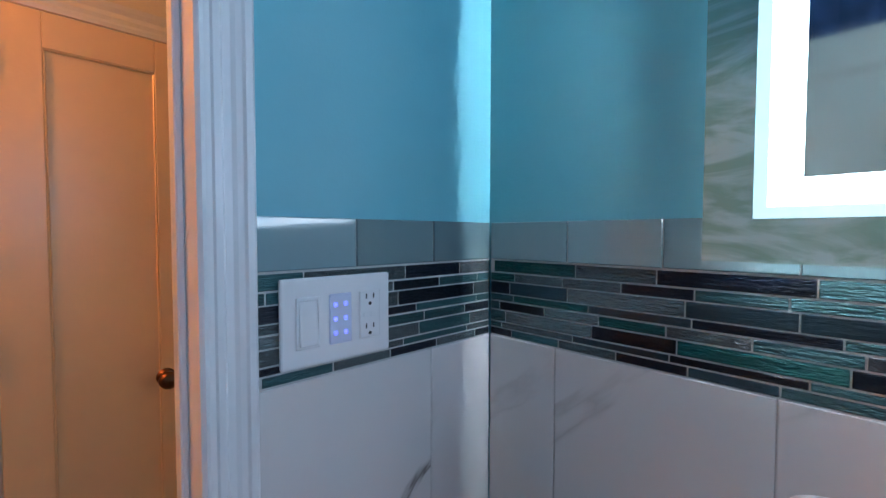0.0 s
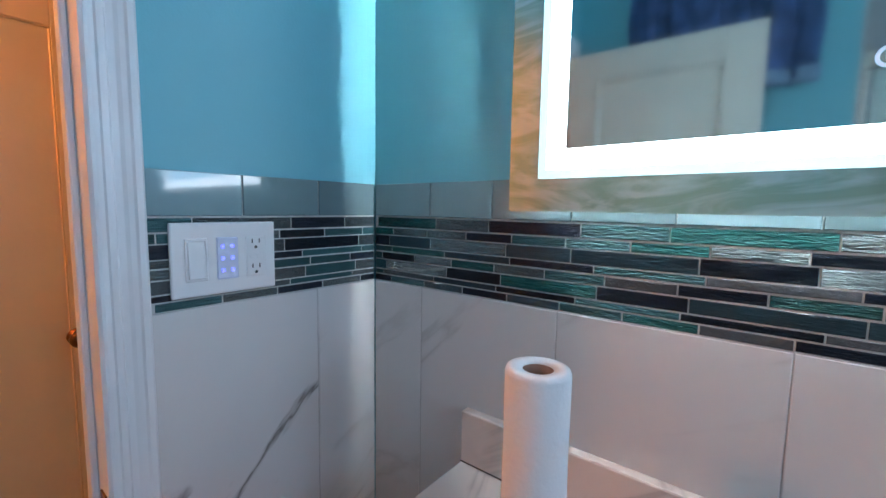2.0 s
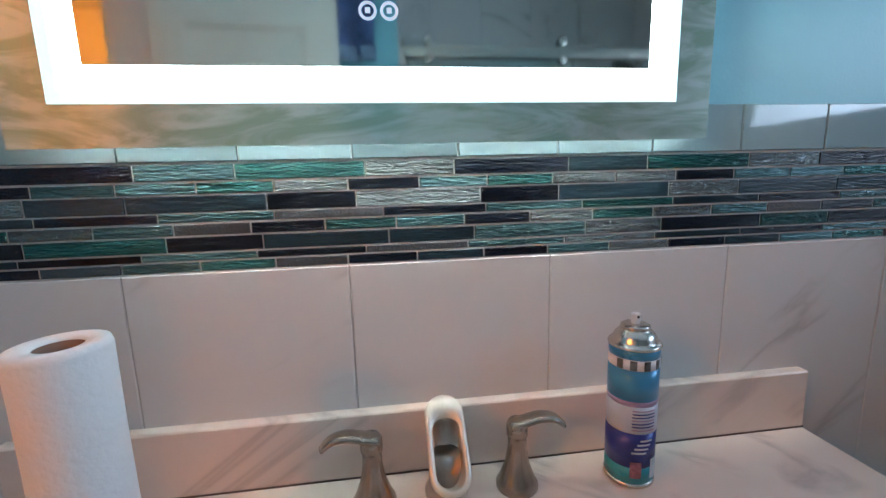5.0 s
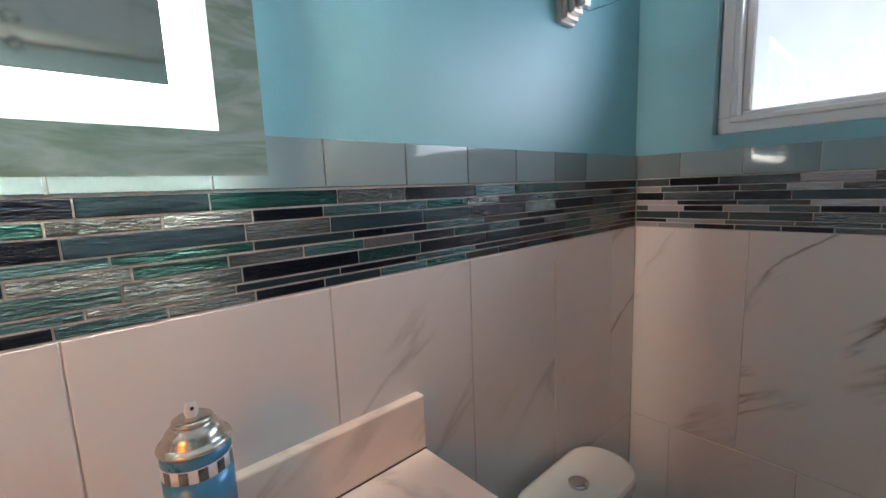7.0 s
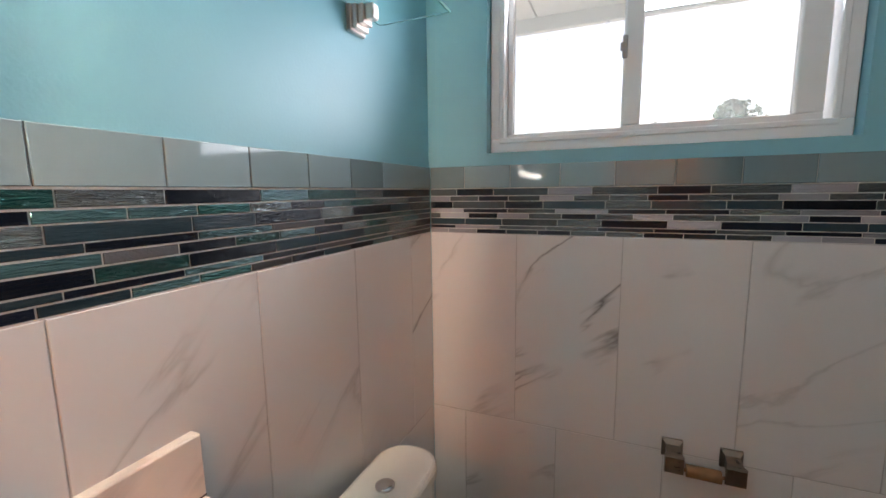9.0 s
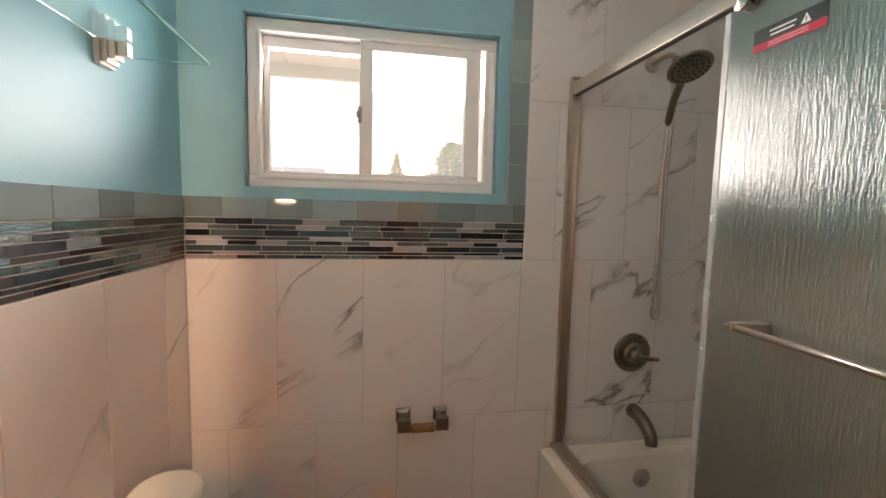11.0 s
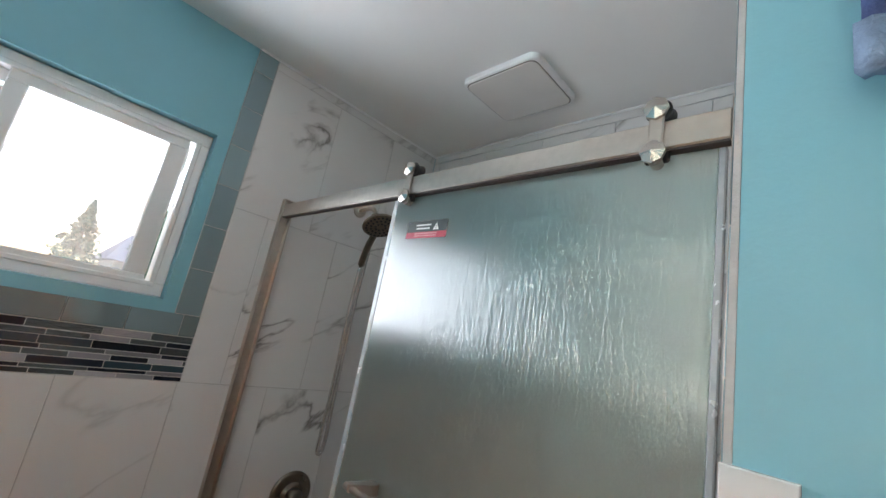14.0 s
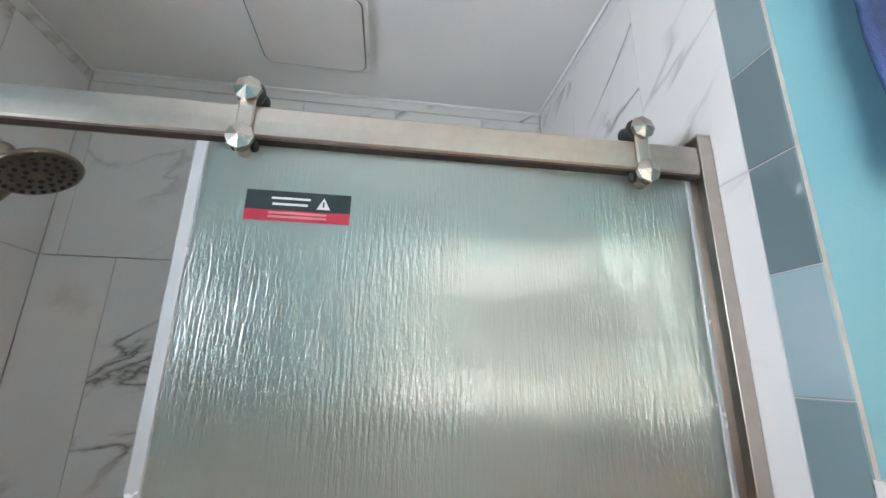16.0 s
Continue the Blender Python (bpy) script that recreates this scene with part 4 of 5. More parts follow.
part("overflow_plate", lathe([(0.036, 0.0), (0.036, 0.006), (0.030, 0.011), (0.012, 0.012), (0.010, 0.016), (0.003, 0.017)], 28, "y", at=(-1.075, TY0 + 0.108, 0.345)), NICKEL, tub, "round nickel overflow cover", True)

# ---------- shower fittings ----------
valve = thing("shower_valve", "brushed nickel shower valve with a lever on marble tile", "shower valve", at=(-1.075, YS, 0.818))
part("escutcheon", lathe([(0.082, 0.0005), (0.082, 0.005), (0.074, 0.011), (0.050, 0.014), (0.044, 0.012), (0.042, 0.020)], 40, "y"), SHADED_NICKEL, valve, smooth=True)
part("hub", lathe([(0.030, 0.014), (0.028, 0.045), (0.022, 0.052), (0.004, 0.053)], 28, "y"), SHADED_NICKEL, valve, smooth=True)
part("lever", sweep(spline([(0, 0.048, 0), (-0.035, 0.052, -0.010), (-0.085, 0.050, -0.016)], 5), circle(0.009, 12)), SHADED_NICKEL, valve, smooth=True)
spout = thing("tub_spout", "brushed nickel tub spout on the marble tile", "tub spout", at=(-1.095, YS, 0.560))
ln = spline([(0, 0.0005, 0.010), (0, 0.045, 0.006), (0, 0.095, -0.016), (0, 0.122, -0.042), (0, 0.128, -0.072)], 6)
part("body", sweep(ln, circle(0.026, 20), scales=[1.15 - 0.3 * i / len(ln) for i in range(len(ln))]), SHADED_NICKEL, spout, smooth=True)

head = thing("hand_shower", "round handheld shower head on a wall arm", "hand shower")
part("flange", lathe([(0.030, 0.0005), (0.028, 0.008), (0.014, 0.012)], 28, "y", at=(-1.080, YS, 1.965)), NICKEL, head)
part("arm", sweep(spline([(-1.080, YS + 0.002, 1.965), (-1.070, YS + 0.10, 1.965), (-1.050, YS + 0.17, 1.935), (-1.035, YS + 0.20, 1.905)], 6), circle(0.0095, 14)), NICKEL, head, smooth=True)
part("cradle", lathe([(0.018, -0.022), (0.021, -0.010), (0.021, 0.012), (0.012, 0.022)], 24, at=(-1.030, YS + 0.212, 1.895)), SHADED_NICKEL, head, smooth=True)
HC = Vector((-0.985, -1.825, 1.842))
face = part("spray_face", lathe([(0.012, 0.032), (0.050, 0.024), (0.070, 0.007), (0.072, 0.0), (0.066, -0.004), (0.004, -0.005)], 40), SHADED_NICKEL, head, smooth=True)
face.matrix_local = Matrix.Translation(HC) @ pose(0, 0, 0, 28, 8, -20) @ Matrix.Scale(0.92, 4)
nozzle_bm = lathe([(0.0050, -0.0048), (0.0036, -0.0075)], 8)
nozzle_mesh = bpy.data.meshes.new("nozzle")
nozzle_bm.to_mesh(nozzle_mesh)
nozzle_bm.free()
nozzle_mesh.materials.append(BLACK)
for ring_n, ring_r in ((8, 0.020), (14, 0.038), (22, 0.056)):
    for i in range(ring_n):
        a = 2 * math.pi * i / ring_n
        nz = new("nozzle", nozzle_mesh)
        nz.parent = face
        nz.location = (ring_r * math.cos(a), ring_r * math.sin(a), 0)
part("wand", sweep(spline([tuple(HC + Vector((0.0, -0.01, 0.02))), (-1.010, -1.885, 1.830), (-1.030, -1.945, 1.775), (-1.045, -1.985, 1.712)], 6), circle(0.013, 14), scales=None), SHADED_NICKEL, head, "grip of the hand shower", True)
HOSE = mat("steel_hose", (0.85, 0.84, 0.82), 0.20, 1.0, noise_scale=200, amount=0.25)
hose = sweep(spline([(-1.046, -1.987, 1.710), (-1.070, -2.030, 1.50), (-1.100, -2.065, 1.25), (-1.110, -2.085, 1.06), (-1.118, -2.098, 0.985), (-1.135, -2.100, 0.975),
                     (-1.142, -2.096, 1.02), (-1.125, -2.080, 1.22), (-1.095, -2.040, 1.55), (-1.060, -1.975, 1.80), (-1.035, YS + 0.208, 1.880)], 8), circle(0.0078, 10))
part("hose", hose, HOSE, head, "bright steel hose", True)

# ---------- shower door ----------
frame_ob = thing("shower_enclosure", "brushed nickel rail and wall jambs of a sliding shower door", "shower enclosure")
SX = -0.760
RZ0, RZ1 = 1.820, 1.868
bm = sweep([(SX, YS + 0.026, (RZ0 + RZ1) / 2), (SX, YT - 0.026, (RZ0 + RZ1) / 2)], [(-0.013, -0.024), (0.012, -0.024), (0.0145, -0.021), (0.015, 0.0), (0.0145, 0.021), (0.012, 0.024), (-0.013, 0.024)])
part("rail", bm, NICKEL, frame_ob)
part("rail_dark_strip", box(SX - 0.004, SX + 0.0125, YS + 0.027, YT - 0.027, RZ0 - 0.0035, RZ0 - 0.0002), mat("dark_strip", (0.05, 0.035, 0.03), 0.5, noise_scale=40, amount=0.2), frame_ob, "dark strip under the rail")
for y0, y1 in ((YS + 0.0005, YS + 0.026), (YT - 0.024, YT - 0.0005)):
    bm = box(SX - 0.024, SX - 0.018, y0, y1, TZ + 0.020, 1.885, 0.001)
    box(SX + 0.0152, SX + 0.018, y0, y1, TZ + 0.020, 1.885, 0.001, bm)
    w0, w1 = (y0, y0 + 0.006) if y0 < -1 else (y1 - 0.006, y1)
    box(SX - 0.018, SX + 0.0152, w0, w1, TZ + 0.020, 1.885, 0.0, bm)
    box(SX - 0.024, SX + 0.018, y0, y1, 1.8855, 1.890, 0.001, bm)
    part("wall_jamb", bm, NICKEL, frame_ob)
bm = box(SX - 0.026, SX + 0.026, YS + 0.0006, YT - 0.0006, TZ + 0.0005, TZ + 0.020, 0.003)
box(SX + 0.010, SX + 0.014, YS + 0.0306, YT - 0.0306, TZ + 0.020, TZ + 0.032, 0.001, bm)
part("sill_track", bm, NICKEL, frame_ob)


def rain_glass():
    """Greenish obscure glass: a softly clear body under a polished face of upright ripples."""
    m = bpy.data.materials.new("rain_glass")
    m.use_nodes = True
    nt = m.node_tree
    b = nt.nodes["Principled BSDF"]
    b.inputs["Base Color"].default_value = (0.74, 0.85, 0.79, 1)
    b.inputs["Roughness"].default_value = 0.36
    b.inputs["Transmission Weight"].default_value = 0.92
    b.inputs["IOR"].default_value = 1.16
    geo = nt.nodes.new("ShaderNodeNewGeometry")
    total = None
    for sc, dist, amount in (((1, 170, 13), 0.9, 0.85), ((1, 270, 42), 0.7, 0.6), ((1, 400, 190), 0.5, 0.28)):   # long runs, short runs, grain
        mp = nt.nodes.new("ShaderNodeMapping")
        mp.inputs["Scale"].default_value = sc
        nt.links.new(geo.outputs["Position"], mp.inputs["Vector"])
        n = nt.nodes.new("ShaderNodeTexNoise")
        n.inputs["Scale"].default_value, n.inputs["Detail"].default_value, n.inputs["Distortion"].default_value = 1.0, 1, dist
        nt.links.new(mp.outputs[0], n.inputs["Vector"])
        add = nt.nodes.new("ShaderNodeMath")
        add.operation, add.inputs[1].default_value = "MULTIPLY_ADD", amount
        nt.links.new(n.outputs["Fac"], add.inputs[0])
        if total:
            nt.links.new(total.outputs[0], add.inputs[2])
        else:
            add.inputs[2].default_value = 0.0
        total = add
    bumps = []
    for reach in (0.0011, 0.0007):
        bp = nt.nodes.new("ShaderNodeBump")
        bp.inputs["Strength"].default_value, bp.inputs["Distance"].default_value = 1.0, reach
        nt.links.new(total.outputs[0], bp.inputs["Height"])
        bumps.append(bp)
    nt.links.new(bumps[1].outputs["Normal"], b.inputs["Normal"])
    gloss = nt.nodes.new("ShaderNodeBsdfGlossy")
    gloss.inputs["Roughness"].default_value = 0.15
    nt.links.new(bumps[0].outputs["Normal"], gloss.inputs["Normal"])
    fr = nt.nodes.new("ShaderNodeFresnel")
    fr.inputs["IOR"].default_value = 2.1
    mix = nt.nodes.new("ShaderNodeMixShader")
    nt.links.new(fr.outputs[0], mix.inputs[0])
    nt.links.new(b.outputs[0], mix.inputs[1])
    nt.links.new(gloss.outputs[0], mix.inputs[2])
    nt.links.new(mix.outputs[0], nt.nodes["Material Output"].inputs["Surface"])
    return m


SATIN = mat("satin_cap", (0.46, 0.42, 0.38), 0.26, 1.0, noise_scale=30, amount=0.05)
RAIN = rain_glass()
EDGE = mat("polished_glass_edge", (0.72, 0.75, 0.77), 0.25, noise_scale=20, amount=0.04, Transmission_Weight=0.5)
door_glass = thing("sliding_shower_door", "rain-textured greenish glass sliding door hung from the rail", "shower door")
DY0, DY1, DX = -1.462, -0.722, SX - 0.006
part("glass_panel", box(DX - 0.005, DX + 0.004, DY0 + 0.018, DY1 - 0.0102, TZ + 0.034, 1.816, 0.001), RAIN, door_glass)
part("edge_seal", box(DX - 0.006, DX + 0.005, DY0, DY0 + 0.0178, TZ + 0.034, 1.816, 0.002), EDGE, door_glass, "pale polished glass edge with seal")
part("edge_seal", box(DX - 0.006, DX + 0.005, DY1 - 0.010, DY1, TZ + 0.034, 1.816, 0.002), EDGE, door_glass, "pale polished glass edge with seal")
for y in (-1.396, -0.812):
    hg = part("hanger", box(SX + 0.0155, SX + 0.021, y - 0.011, y + 0.011, 1.812, 1.890, 0.002), NICKEL, door_glass, "nickel roller hanger strap")
    for z in (1.812, 1.886):
        part("cap", lathe([(0.0185, 0.0), (0.0190, 0.002), (0.0188, 0.007), (0.0012, 0.0125)], 8, "x", at=(SX + 0.0212, y, z)), SATIN, hg, "faceted round cap")
    part("roller", lathe([(0.016, -0.014), (0.020, -0.012), (0.016, 0.0), (0.020, 0.012), (0.016, 0.014)], 28, "x", at=(SX, y, 1.8885)), BLACK, hg, "black roller wheel")
    part("stud", lathe([(0.010, -0.016), (0.010, 0.0)], 16, "x", at=(SX + 0.0155, y, 1.803)), NICKEL, hg)
    part("bumper", box(SX - 0.0015, SX + 0.010, y - 0.018, y + 0.018, 1.802, 1.8185, 0.003), BLACK, hg)
bar = part("towel_bar", sweep([(DX + 0.055, -1.345, 1.163), (DX + 0.055, -0.782, 1.163)], circle(0.0068, 16)), NICKEL, door_glass, smooth=True)
for y, way in ((-1.315, 1), (-0.812, -1)):
    ln = spline([(DX + 0.0045, y, 1.163), (DX + 0.018, y + 0.002 * way, 1.164), (DX + 0.040, y - 0.004 * way, 1.166), (DX + 0.058, y - 0.018 * way, 1.164)], 5)
    post = part("bar_post", sweep(ln, [(-0.013, -0.010), (0.0, -0.013), (0.013, -0.010), (0.013, 0.010), (0.0, 0.013), (-0.013, 0.010)], scales=[1.15 - 0.45 * i / len(ln) for i in range(len(ln))]), NICKEL, bar)
    part("back_washer", box(DX - 0.0095, DX - 0.0052, y - 0.016, y + 0.016, 1.147, 1.179, 0.002), BLACK, post, "dark washer behind the glass")
# warning label on the glass
stk = thing("warning_sticker", "black and red warning label on the glass door", "label", at=(DX + 0.0046, -1.316, 1.7270))
part("black_field", box(0, 0.0006, -0.069, 0.069, -0.006, 0.0215), mat("black_print", (0.018, 0.03, 0.03), 0.35, noise_scale=40, amount=0.2), stk)
part("red_field", box(0, 0.0006, -0.069, 0.069, -0.0215, -0.0062), mat("red_label_print", (0.42, 0.02, 0.045), 0.35, noise_scale=40, amount=0.1), stk)
LINE = mat("pale_print", (0.62, 0.64, 0.62), 0.5, noise_scale=40, amount=0.1)
b = bmesh.new()
v = [b.verts.new(p) for p in ((0.0007, 0.024, -0.002), (0.0007, 0.042, -0.002), (0.0007, 0.033, 0.015), (0.0010, 0.024, -0.002), (0.0010, 0.042, -0.002), (0.0010, 0.033, 0.015))]
for f in ((3, 4, 5), (0, 1, 4, 3), (1, 2, 5, 4), (2, 0, 3, 5)):
    b.faces.new([v[i] for i in f])
part("warning_triangle", b, LINE, stk)
part("triangle_mark", box(0.0011, 0.0013, 0.0320, 0.0340, 0.001, 0.009), BLACK, stk)
for y0, y1, z in ((-0.036, 0.015, 0.011), (-0.034, 0.012, 0.0025), (-0.038, 0.038, -0.010), (-0.038, 0.038, -0.0155)):
    part("print_bar", box(0.0007, 0.0010, y0, y1, z - 0.0016, z + 0.0016), LINE if z > 0 else mat("pink_print", (0.55, 0.20, 0.22), 0.5, noise_scale=40, amount=0.1), stk)

# ---------- ceiling fan ----------
fan = thing("exhaust_fan", "square white ceiling exhaust fan cover", "exhaust fan", at=(-1.166, -1.437, CEIL))
f0 = slab_round(-0.140, 0.140, -0.155, 0.155, 0.0, 0.022, 0.030, 0.006)
bmesh.ops.rotate(f0, verts=f0.verts, cent=(0, 0, 0), matrix=Matrix.Rotation(math.pi, 3, "X"))
part("housing", f0, PLASTIC, fan)
f1 = slab_round(-0.127, 0.127, -0.142, 0.142, 0.0232, 0.026, 0.026, 0.0015)
bmesh.ops.rotate(f1, verts=f1.verts, cent=(0, 0, 0), matrix=Matrix.Rotation(math.pi, 3, "X"))
part("cover", f1, mat("fan_cover_plastic", (0.70, 0.68, 0.66), 0.45, noise_scale=10, amount=0.03), fan)
# thin slab whose dark colour stands for the shadow round the cover
f2 = slab_round(-0.1310, 0.1310, -0.1460, 0.1460, 0.0221, 0.0231, 0.028, 0.0004)
bmesh.ops.rotate(f2, verts=f2.verts, cent=(0, 0, 0), matrix=Matrix.Rotation(math.pi, 3, "X"))
part("shadow_gap", f2, mat("fan_gap_shadow", (0.22, 0.21, 0.20), 0.7, noise_scale=20, amount=0.1), fan, "dark slab for the shadow in the gap round the cover")
bead = setting(thing("trim", "", ""), "white caulk bead where tile meets ceiling", "caulk")
part("bead", box(XB, XB + 0.008, YS, YT, CEIL - 0.009, CEIL - 0.0005, 0.003), PLASTIC, bead)
part("bead", box(XB + 0.008, -0.512, YS, YS + 0.008, CEIL - 0.009, CEIL - 0.0005, 0.003), PLASTIC, bead)
part("bead", box(XB + 0.008, XW, YT - 0.008, YT, CEIL - 0.009, CEIL - 0.0005, 0.003), PLASTIC, bead)

# ---------- towel wall ----------
ring_bar = thing("towel_holder", "flat brushed nickel towel bar on the stub wall", "towel bar")
ln = spline([(XW + 0.001, -0.594, 1.276), (XW + 0.014, -0.622, 1.276), (XW + 0.036, -0.640, 1.276), (XW + 0.058, -0.632, 1.276), (XW + 0.070, -0.600, 1.276), (XW + 0.072, -0.50, 1.276), (XW + 0.072, -0.30, 1.276)], 9)
part("bar", sweep(ln, [(-0.0025, -0.013), (0.0, -0.0145), (0.0025, -0.013), (0.0025, 0.013), (0.0, 0.0145), (-0.0025, 0.013)]), NICKEL, ring_bar)
b = bmesh.new()
rim = ln[:40]
up = [b.verts.new((p.x, p.y, 1.2930)) for p in rim]
dn = [b.verts.new((p.x, p.y, 1.2895)) for p in rim]
b.faces.new(up)
b.faces.new(dn[::-1])
for i in range(len(rim)):
    k = (i + 1) % len(rim)
    b.faces.new((up[k], up[i], dn[i], dn[k]))
bmesh.ops.recalc_face_normals(b, faces=b.faces)
part("end_plate", b, NICKEL, ring_bar, "flat rounded end of the bar")
part("wall_plate", box(XW, XW + 0.006, -0.608, -0.580, 1.254, 1.298, 0.002), NICKEL, ring_bar)

towel = thing("bath_towel", "dark blue terry towel hanging on the teal wall", "towel")
b = bmesh.new()
cols, rws = 60, 26
grid = []
for j in range(rws + 1):
    z = 1.762 + (2.26 - 1.762) * j / rws
    row = []
    for i in range(cols + 1):
        y = -0.592 + 0.552 * i / cols
        fold = 0.010 * math.sin(i * 0.62) + 0.006 * math.sin(i * 1.45 + 1)
        row.append(b.verts.new((XW + 0.030 + fold * (1 - 0.45 * j / rws), y + 0.004 * math.sin(j * 0.5), z)))
    grid.append(row)
for j in range(rws):
    for i in range(cols):
        b.faces.new((grid[j][i], grid[j][i + 1], grid[j + 1][i + 1], grid[j + 1][i]))
cloth = part("cloth", b, TOWEL, towel, smooth=True)
m = cloth.modifiers.new("thick", "SOLIDIFY")
m.thickness, m.offset = 0.012, 0
b = bmesh.new()
grid = []
for z in (1.759, 1.776, 1.808):
    row = []
    for i in range(cols + 1):
        y = -0.593 + 0.554 * i / cols
        fold = 0.010 * math.sin(i * 0.62) + 0.006 * math.sin(i * 1.45 + 1)
        row.append(b.verts.new((XW + 0.031 + fold, y, z)))
    grid.append(row)
for j in range(2):
    for i in range(cols):
        b.faces.new((grid[j][i], grid[j][i + 1], grid[j + 1][i + 1], grid[j + 1][i]))
hem = part("hem_band", b, mat("towel_hem", (0.22, 0.32, 0.46), 0.9, noise_scale=30, amount=0.2, bump=0.8, bump_scale=300), towel, "paler woven hem band", True)
m = hem.modifiers.new("thick", "SOLIDIFY")
m.thickness, m.offset = 0.015, 0
part("hook_rail", box(XW - P + 0.001, XW + 0.050, -0.60, -0.06, 2.262, 2.285, 0.004), NICKEL, towel)

# ---------- tiles ----------
def tile_mesh(name, w, h, d, chamfer, material):
    """A slab w wide (x), h high (z), d deep; its face at y = 0 looks along -y, its back at y = d."""
    c = chamfer
    v = [(x, d, z) for x, z in ((0, 0), (w, 0), (w, h), (0, h))]
    v += [(x, c, z) for x, z in ((0, 0), (w, 0), (w, h), (0, h))]
    v += [(x, 0, z) for x, z in ((c, c), (w - c, c), (w - c, h - c), (c, h - c))]
    f = [(8, 9, 10, 11)]
    for i in range(4):
        j = (i + 1) % 4
        f += [(4 + i, 4 + j, 8 + j, 8 + i), (i, j, 4 + j, 4 + i)]
    me = bpy.data.meshes.new(name)
    me.from_pydata(v, [], f)
    me.materials.append(material)
    return me


MESHES = {}


def tile(name, wall, u, z, w, h, place, d, material, chamfer=0.0012):
    """One tile on a wall: u and z of its lower corner along the wall, place(u) its turned base."""
    key = (name, round(w, 3), round(h, 3), d, material.name)
    if key not in MESHES:
        MESHES[key] = tile_mesh(name, round(w, 3), round(h, 3), d, chamfer, material)
    ob = new(name, MESHES[key])
    ob.parent = wall
    ob.matrix_local = place(u, z)
    return ob


# along each wall u runs to the right as one faces it
def on_east(u, z):
    return pose(XE, -u, z, 0, 0, -90)


def on_north(u, z):
    return pose(u, YN, z)


def on_south(u, z):
    return pose(-u, YS, z, 0, 0, 180)


def on_back(u, z):
    return pose(XB, u, z, 0, 0, 90)


def on_head(u, z):
    return pose(u, YT, z)


def on_towel(u, z):
    return pose(XW, u, z, 0, 0, 90)


G = 0.0019  # joint


def slabs(wall, place, u0, u1, z0, z1, joints, material=MARBLE, d=P - 0.001, name="marble_tile"):
    """A course of slabs between u0 and u1, cut at the joints."""
    us = [u0] + sorted(j for j in joints if u0 + 0.02 < j < u1 - 0.02) + [u1]
    for a, b in zip(us, us[1:]):
        tile(name, wall, a + G / 2, z0 + G / 2, b - a - G, z1 - z0 - G, place, d, material)


def run(start, step, n=14):
    return [start + step * i for i in range(-n, n)]


def bed(name, wall, x0, x1, y0, y1, z0, z1, material=GROUT):
    return part(name, box(x0, x1, y0, y1, z0, z1), material, wall)


bed("grout", wall_east, XE + 0.0016, XE + P - 0.0005, YS, YN, 0, BAND)
bed("grout", wall_north, 0.173, XE, YN + 0.0016, YN + P - 0.0005, 0, BAND)
bed("grout", wall_south, XB, XE, YS - P + 0.0005, YS - 0.0016, 0, BAND)
bed("grout", wall_south, XB, -0.5875, YS - P + 0.0005, YS - 0.0016, BAND, CEIL - 0.002)
bed("grout", wall_towel, XB, -0.690, YT + 0.0016, YT + P - 0.0005, 0, CEIL - 0.002)
bed("pale_grout", wall_east, XE + 0.003, XE + P - 0.0005, YS, YN, BAND, TOP - 0.002, PALE_GROUT)
bed("pale_grout", wall_north, 0.173, XE, YN + 0.003, YN + P - 0.0005, BAND, TOP - 0.002, PALE_GROUT)
bed("pale_grout", wall_south, -0.5875, XE, YS - P + 0.0005, YS - 0.003, BAND, TOP - 0.002, PALE_GROUT)
bed("grout", wall_south, -0.5875, -0.512, YS - P + 0.0005, YS - 0.0016, TOP - 0.002, CEIL - 0.002)
bed("pale_grout", wall_towel, XW - P + 0.0005, XW - 0.003, -0.624, 0.0, BAND, TOP - 0.002, PALE_GROUT)
bed("grout", wall_towel, -0.690, XW - P, YT + 0.0016, YT + P - 0.0005, 0, CEIL - 0.002)
bed("grout", wall_towel, XW - P + 0.0005, XW - 0.0016, YT + P, -0.02, 0, BAND)

# marble
for z0, z1, shift in ((0.0, 0.595, 0.15), (0.595, BAND, 0.0)):
    slabs(wall_east, on_east, -YN, -YS, z0, z1, run(0.556 + shift, 0.2885), CALM_MARBLE)
    slabs(wall_north, on_north, 0.173, XE, z0, z1, run(0.452 + shift, 0.30))
    slabs(wall_south, on_south, -XE, -XB, z0, z1, run(-0.314 + shift * 0.87, 0.298))
    slabs(wall_west, on_back, YS, YT, z0, z1, run(-1.80 + shift, 0.30))
    slabs(wall_towel, on_head, XB, -0.690, z0, z1, run(-1.20 + shift, 0.30))
    slabs(wall_towel, on_towel, -0.632, -0.02, z0, z1, run(-0.35 + shift, 0.30))
for z0, z1, shift in ((BAND, 1.80, 0.15), (1.80, 2.36, 0.0), (2.36, CEIL - 0.002, 0.15)):
    few = z1 > 2.37   # the closing strip under the ceiling runs through
    slabs(wall_south, on_south, 0.5875, -XB, z0, z1, [] if few else run(-0.314 + shift * 0.87, 0.298))
    slabs(wall_west, on_back, YS, YT, z0, z1, [] if few else run(-1.80 + shift, 0.30))
    slabs(wall_towel, on_head, XB, -0.690, z0, z1, [] if few else run(-1.20 + shift, 0.30))
# the white trim that ends the wainscot at the tub
for z0, z1 in ((0.0, 0.61), (0.61, 1.222), (1.222, TOP + 0.012)):
    tile("marble_trim", wall_towel, YT, z0 + G / 2, 0.056, z1 - z0 - G, on_towel, P + 0.003, MARBLE)

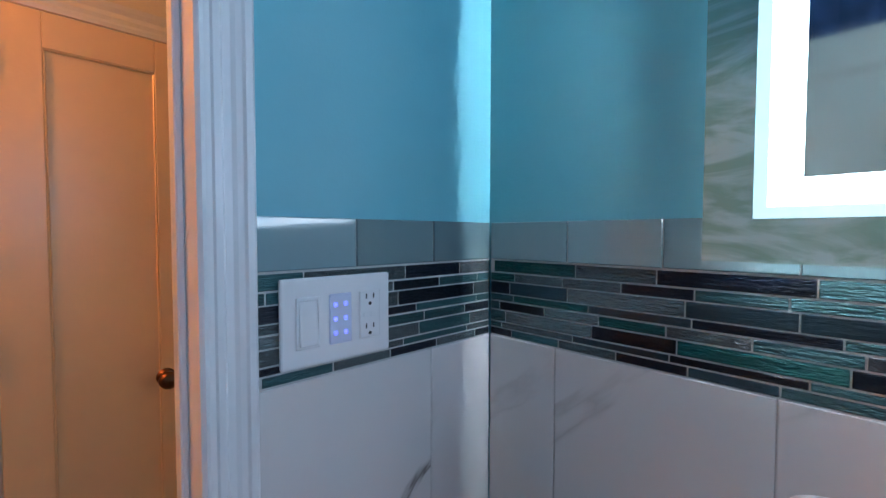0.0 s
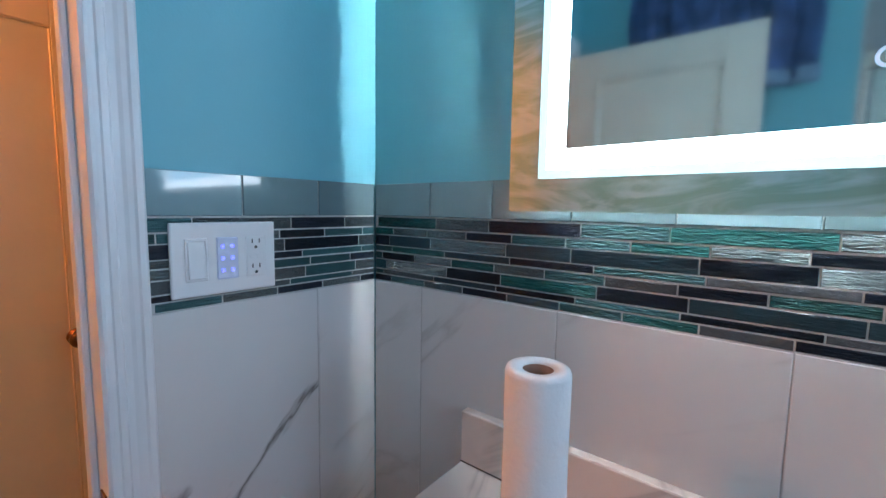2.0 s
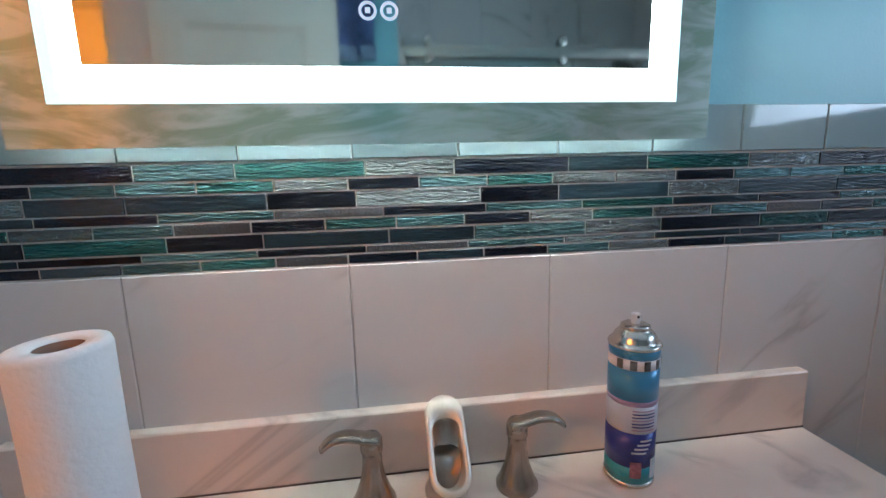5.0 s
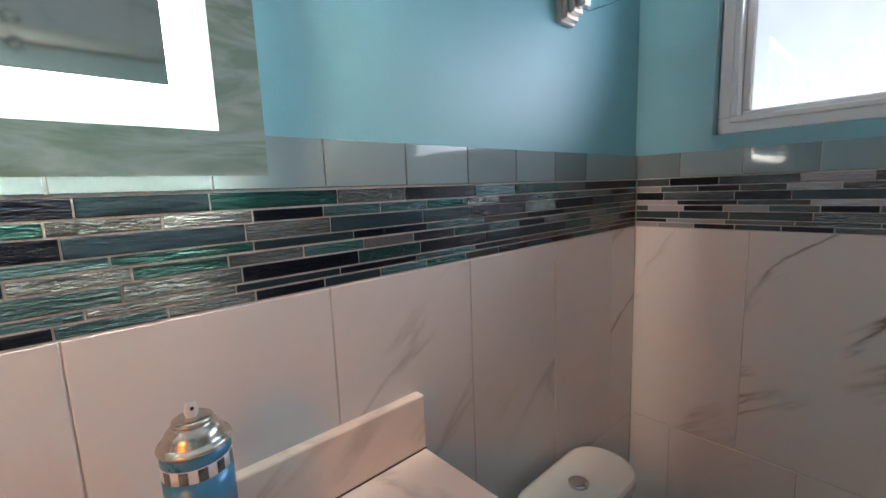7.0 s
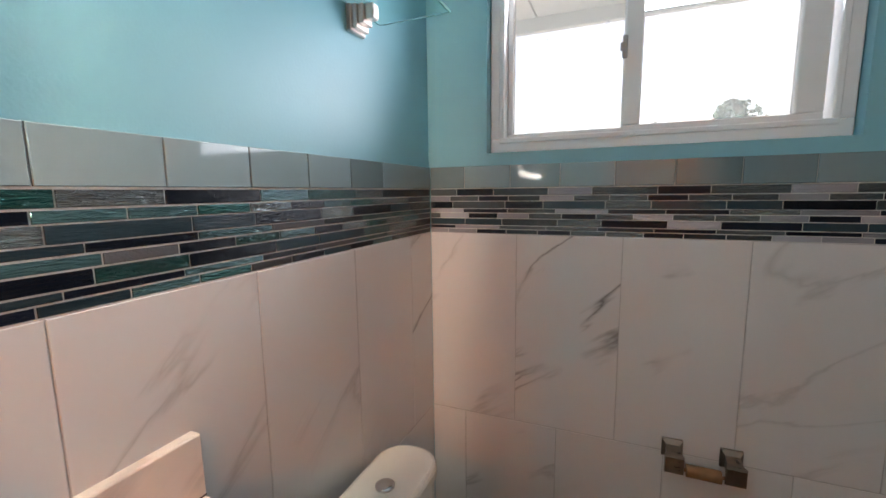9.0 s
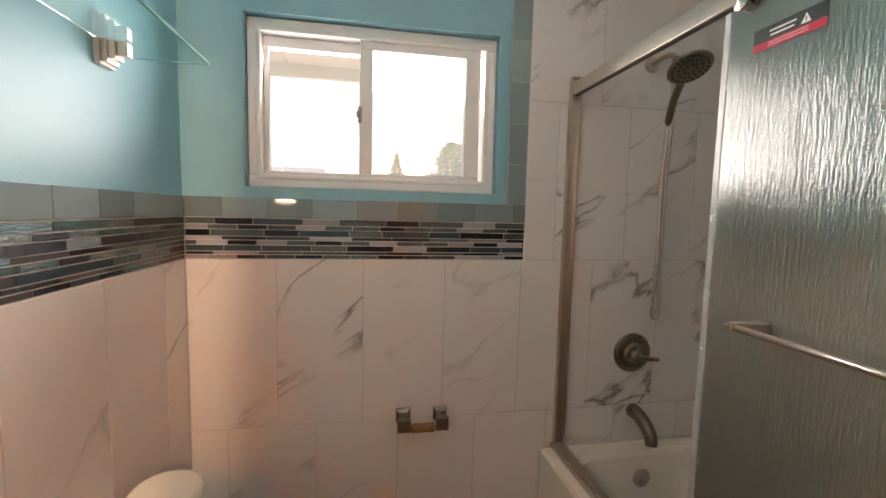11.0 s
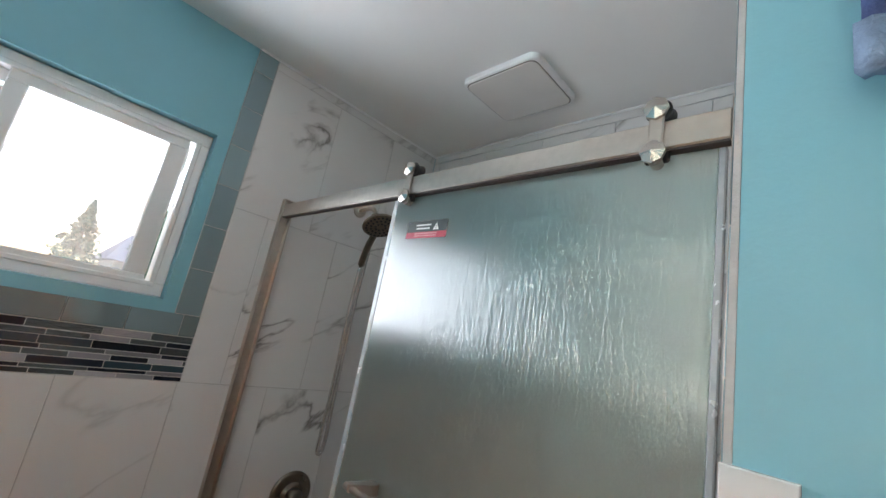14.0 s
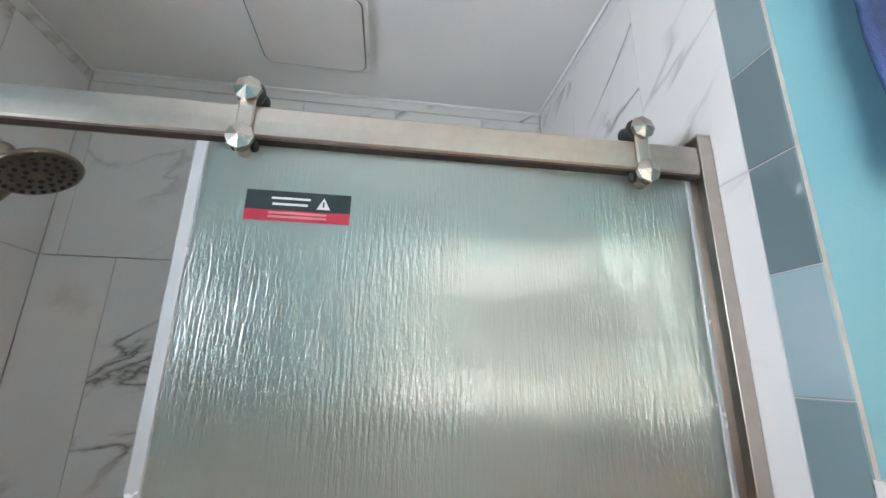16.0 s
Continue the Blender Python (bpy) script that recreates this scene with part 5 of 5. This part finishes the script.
# glass row
GW = 0.1425
slabs(wall_east, on_east, -YN, -YS, MID + 0.001, TOP, run(-0.001, GW), GLASS_TILE, name="glass_tile")
slabs(wall_north, on_north, 0.173, XE, MID + 0.001, TOP, run(0.457, 0.146), GLASS_TILE, name="glass_tile")
slabs(wall_south, on_south, -XE, 0.5875, MID + 0.001, TOP, run(-0.482, 0.146), GLASS_TILE, name="glass_tile")
slabs(wall_towel, on_towel, -0.630, -0.02, MID + 0.001, TOP, run(-0.40, 0.15), GLASS_TILE, name="glass_tile")
# upright glass columns beside the tub
for i in range(7):
    z0, z1 = TOP + i * 0.15, min(TOP + (i + 1) * 0.15, CEIL - 0.003)
    tile("glass_tile", wall_south, 0.512 + G / 2, z0 + G / 2, 0.0725, z1 - z0 - G, on_south, P - 0.001, GLASS_TILE)
for i in range(17):
    z0, z1 = max(0.002, i * 0.1525 - 0.03), min((i + 1) * 0.1525 - 0.03, CEIL - 0.003)
    tile("glass_tile", wall_towel, -0.690 + G / 2, z0 + G / 2, 0.0695, z1 - z0 - G, on_head, P - 0.001, GLASS_TILE)

# mosaic strips: sheets whose rows, from the top, have one height and one cycle of lengths each
#  height, first joint, lengths, colours from that joint on
SHEET = [
    (0.0200, 0.420, (0.165, 0.121), "EFDSEFDT"),
    (0.0143, 0.276, (0.0953,), "TEFDTEFFDT"),
    (0.0205, 0.285, (0.171, 0.115), "SDFDSFS"),
    (0.0105, 0.321, (0.143,), "TGDTESD"),
    (0.0143, 0.338, (0.0953,), "GDETDFEFT"),
    (0.0190, 0.327, (0.120, 0.166), "DSSTFDE"),
    (0.0090, 0.295, (0.143,), "TDGTFSD"),
    (0.0120, 0.270, (0.0953,), "TEGDSDTFDS"),
]
KIND = {"D": 0, "S": 1, "G": 2, "E": 3, "F": 4, "T": 5, "P": 6}


def mosaic(wall, place, u0, u1, shift=0.0, turn=0, swap=""):
    gap = (MID - BAND - sum(r[0] for r in SHEET)) / len(SHEET)
    z = MID
    for h, start, lengths, colours in SHEET:
        z -= h + gap
        u, i = start + shift, 0
        while u > u0:
            i -= 1
            u -= lengths[i % len(lengths)]
        while u < u1 - 0.006:
            w = lengths[i % len(lengths)]
            a, b = max(u, u0), min(u + w, u1)
            if b - a > 0.008:
                c = colours[(i + turn) % len(colours)]
                kind = KIND[swap[swap.index(c) + 1] if c in swap[::2] else c]
                tile("mosaic_strip", wall, a + 0.001, z + gap / 2, b - a - 0.0022, h, lambda p, q: place(p, q) @ pose(0, 0.0014, 0), P - 0.003, STRIPS[kind], 0.0007)
            u, i = u + w, i + 1


mosaic(wall_east, on_east, -YN, -YS)
# the swap on the north wall puts the window's reflection into the strip colours
mosaic(wall_north, on_north, 0.173, XE, 0.10, 3, "ETGFSF")
mosaic(wall_south, on_south, -XE, 0.5875, 0.05, 1, "EPGPTF")
mosaic(wall_towel, on_towel, -0.630, 0.0, 0.03, 2)
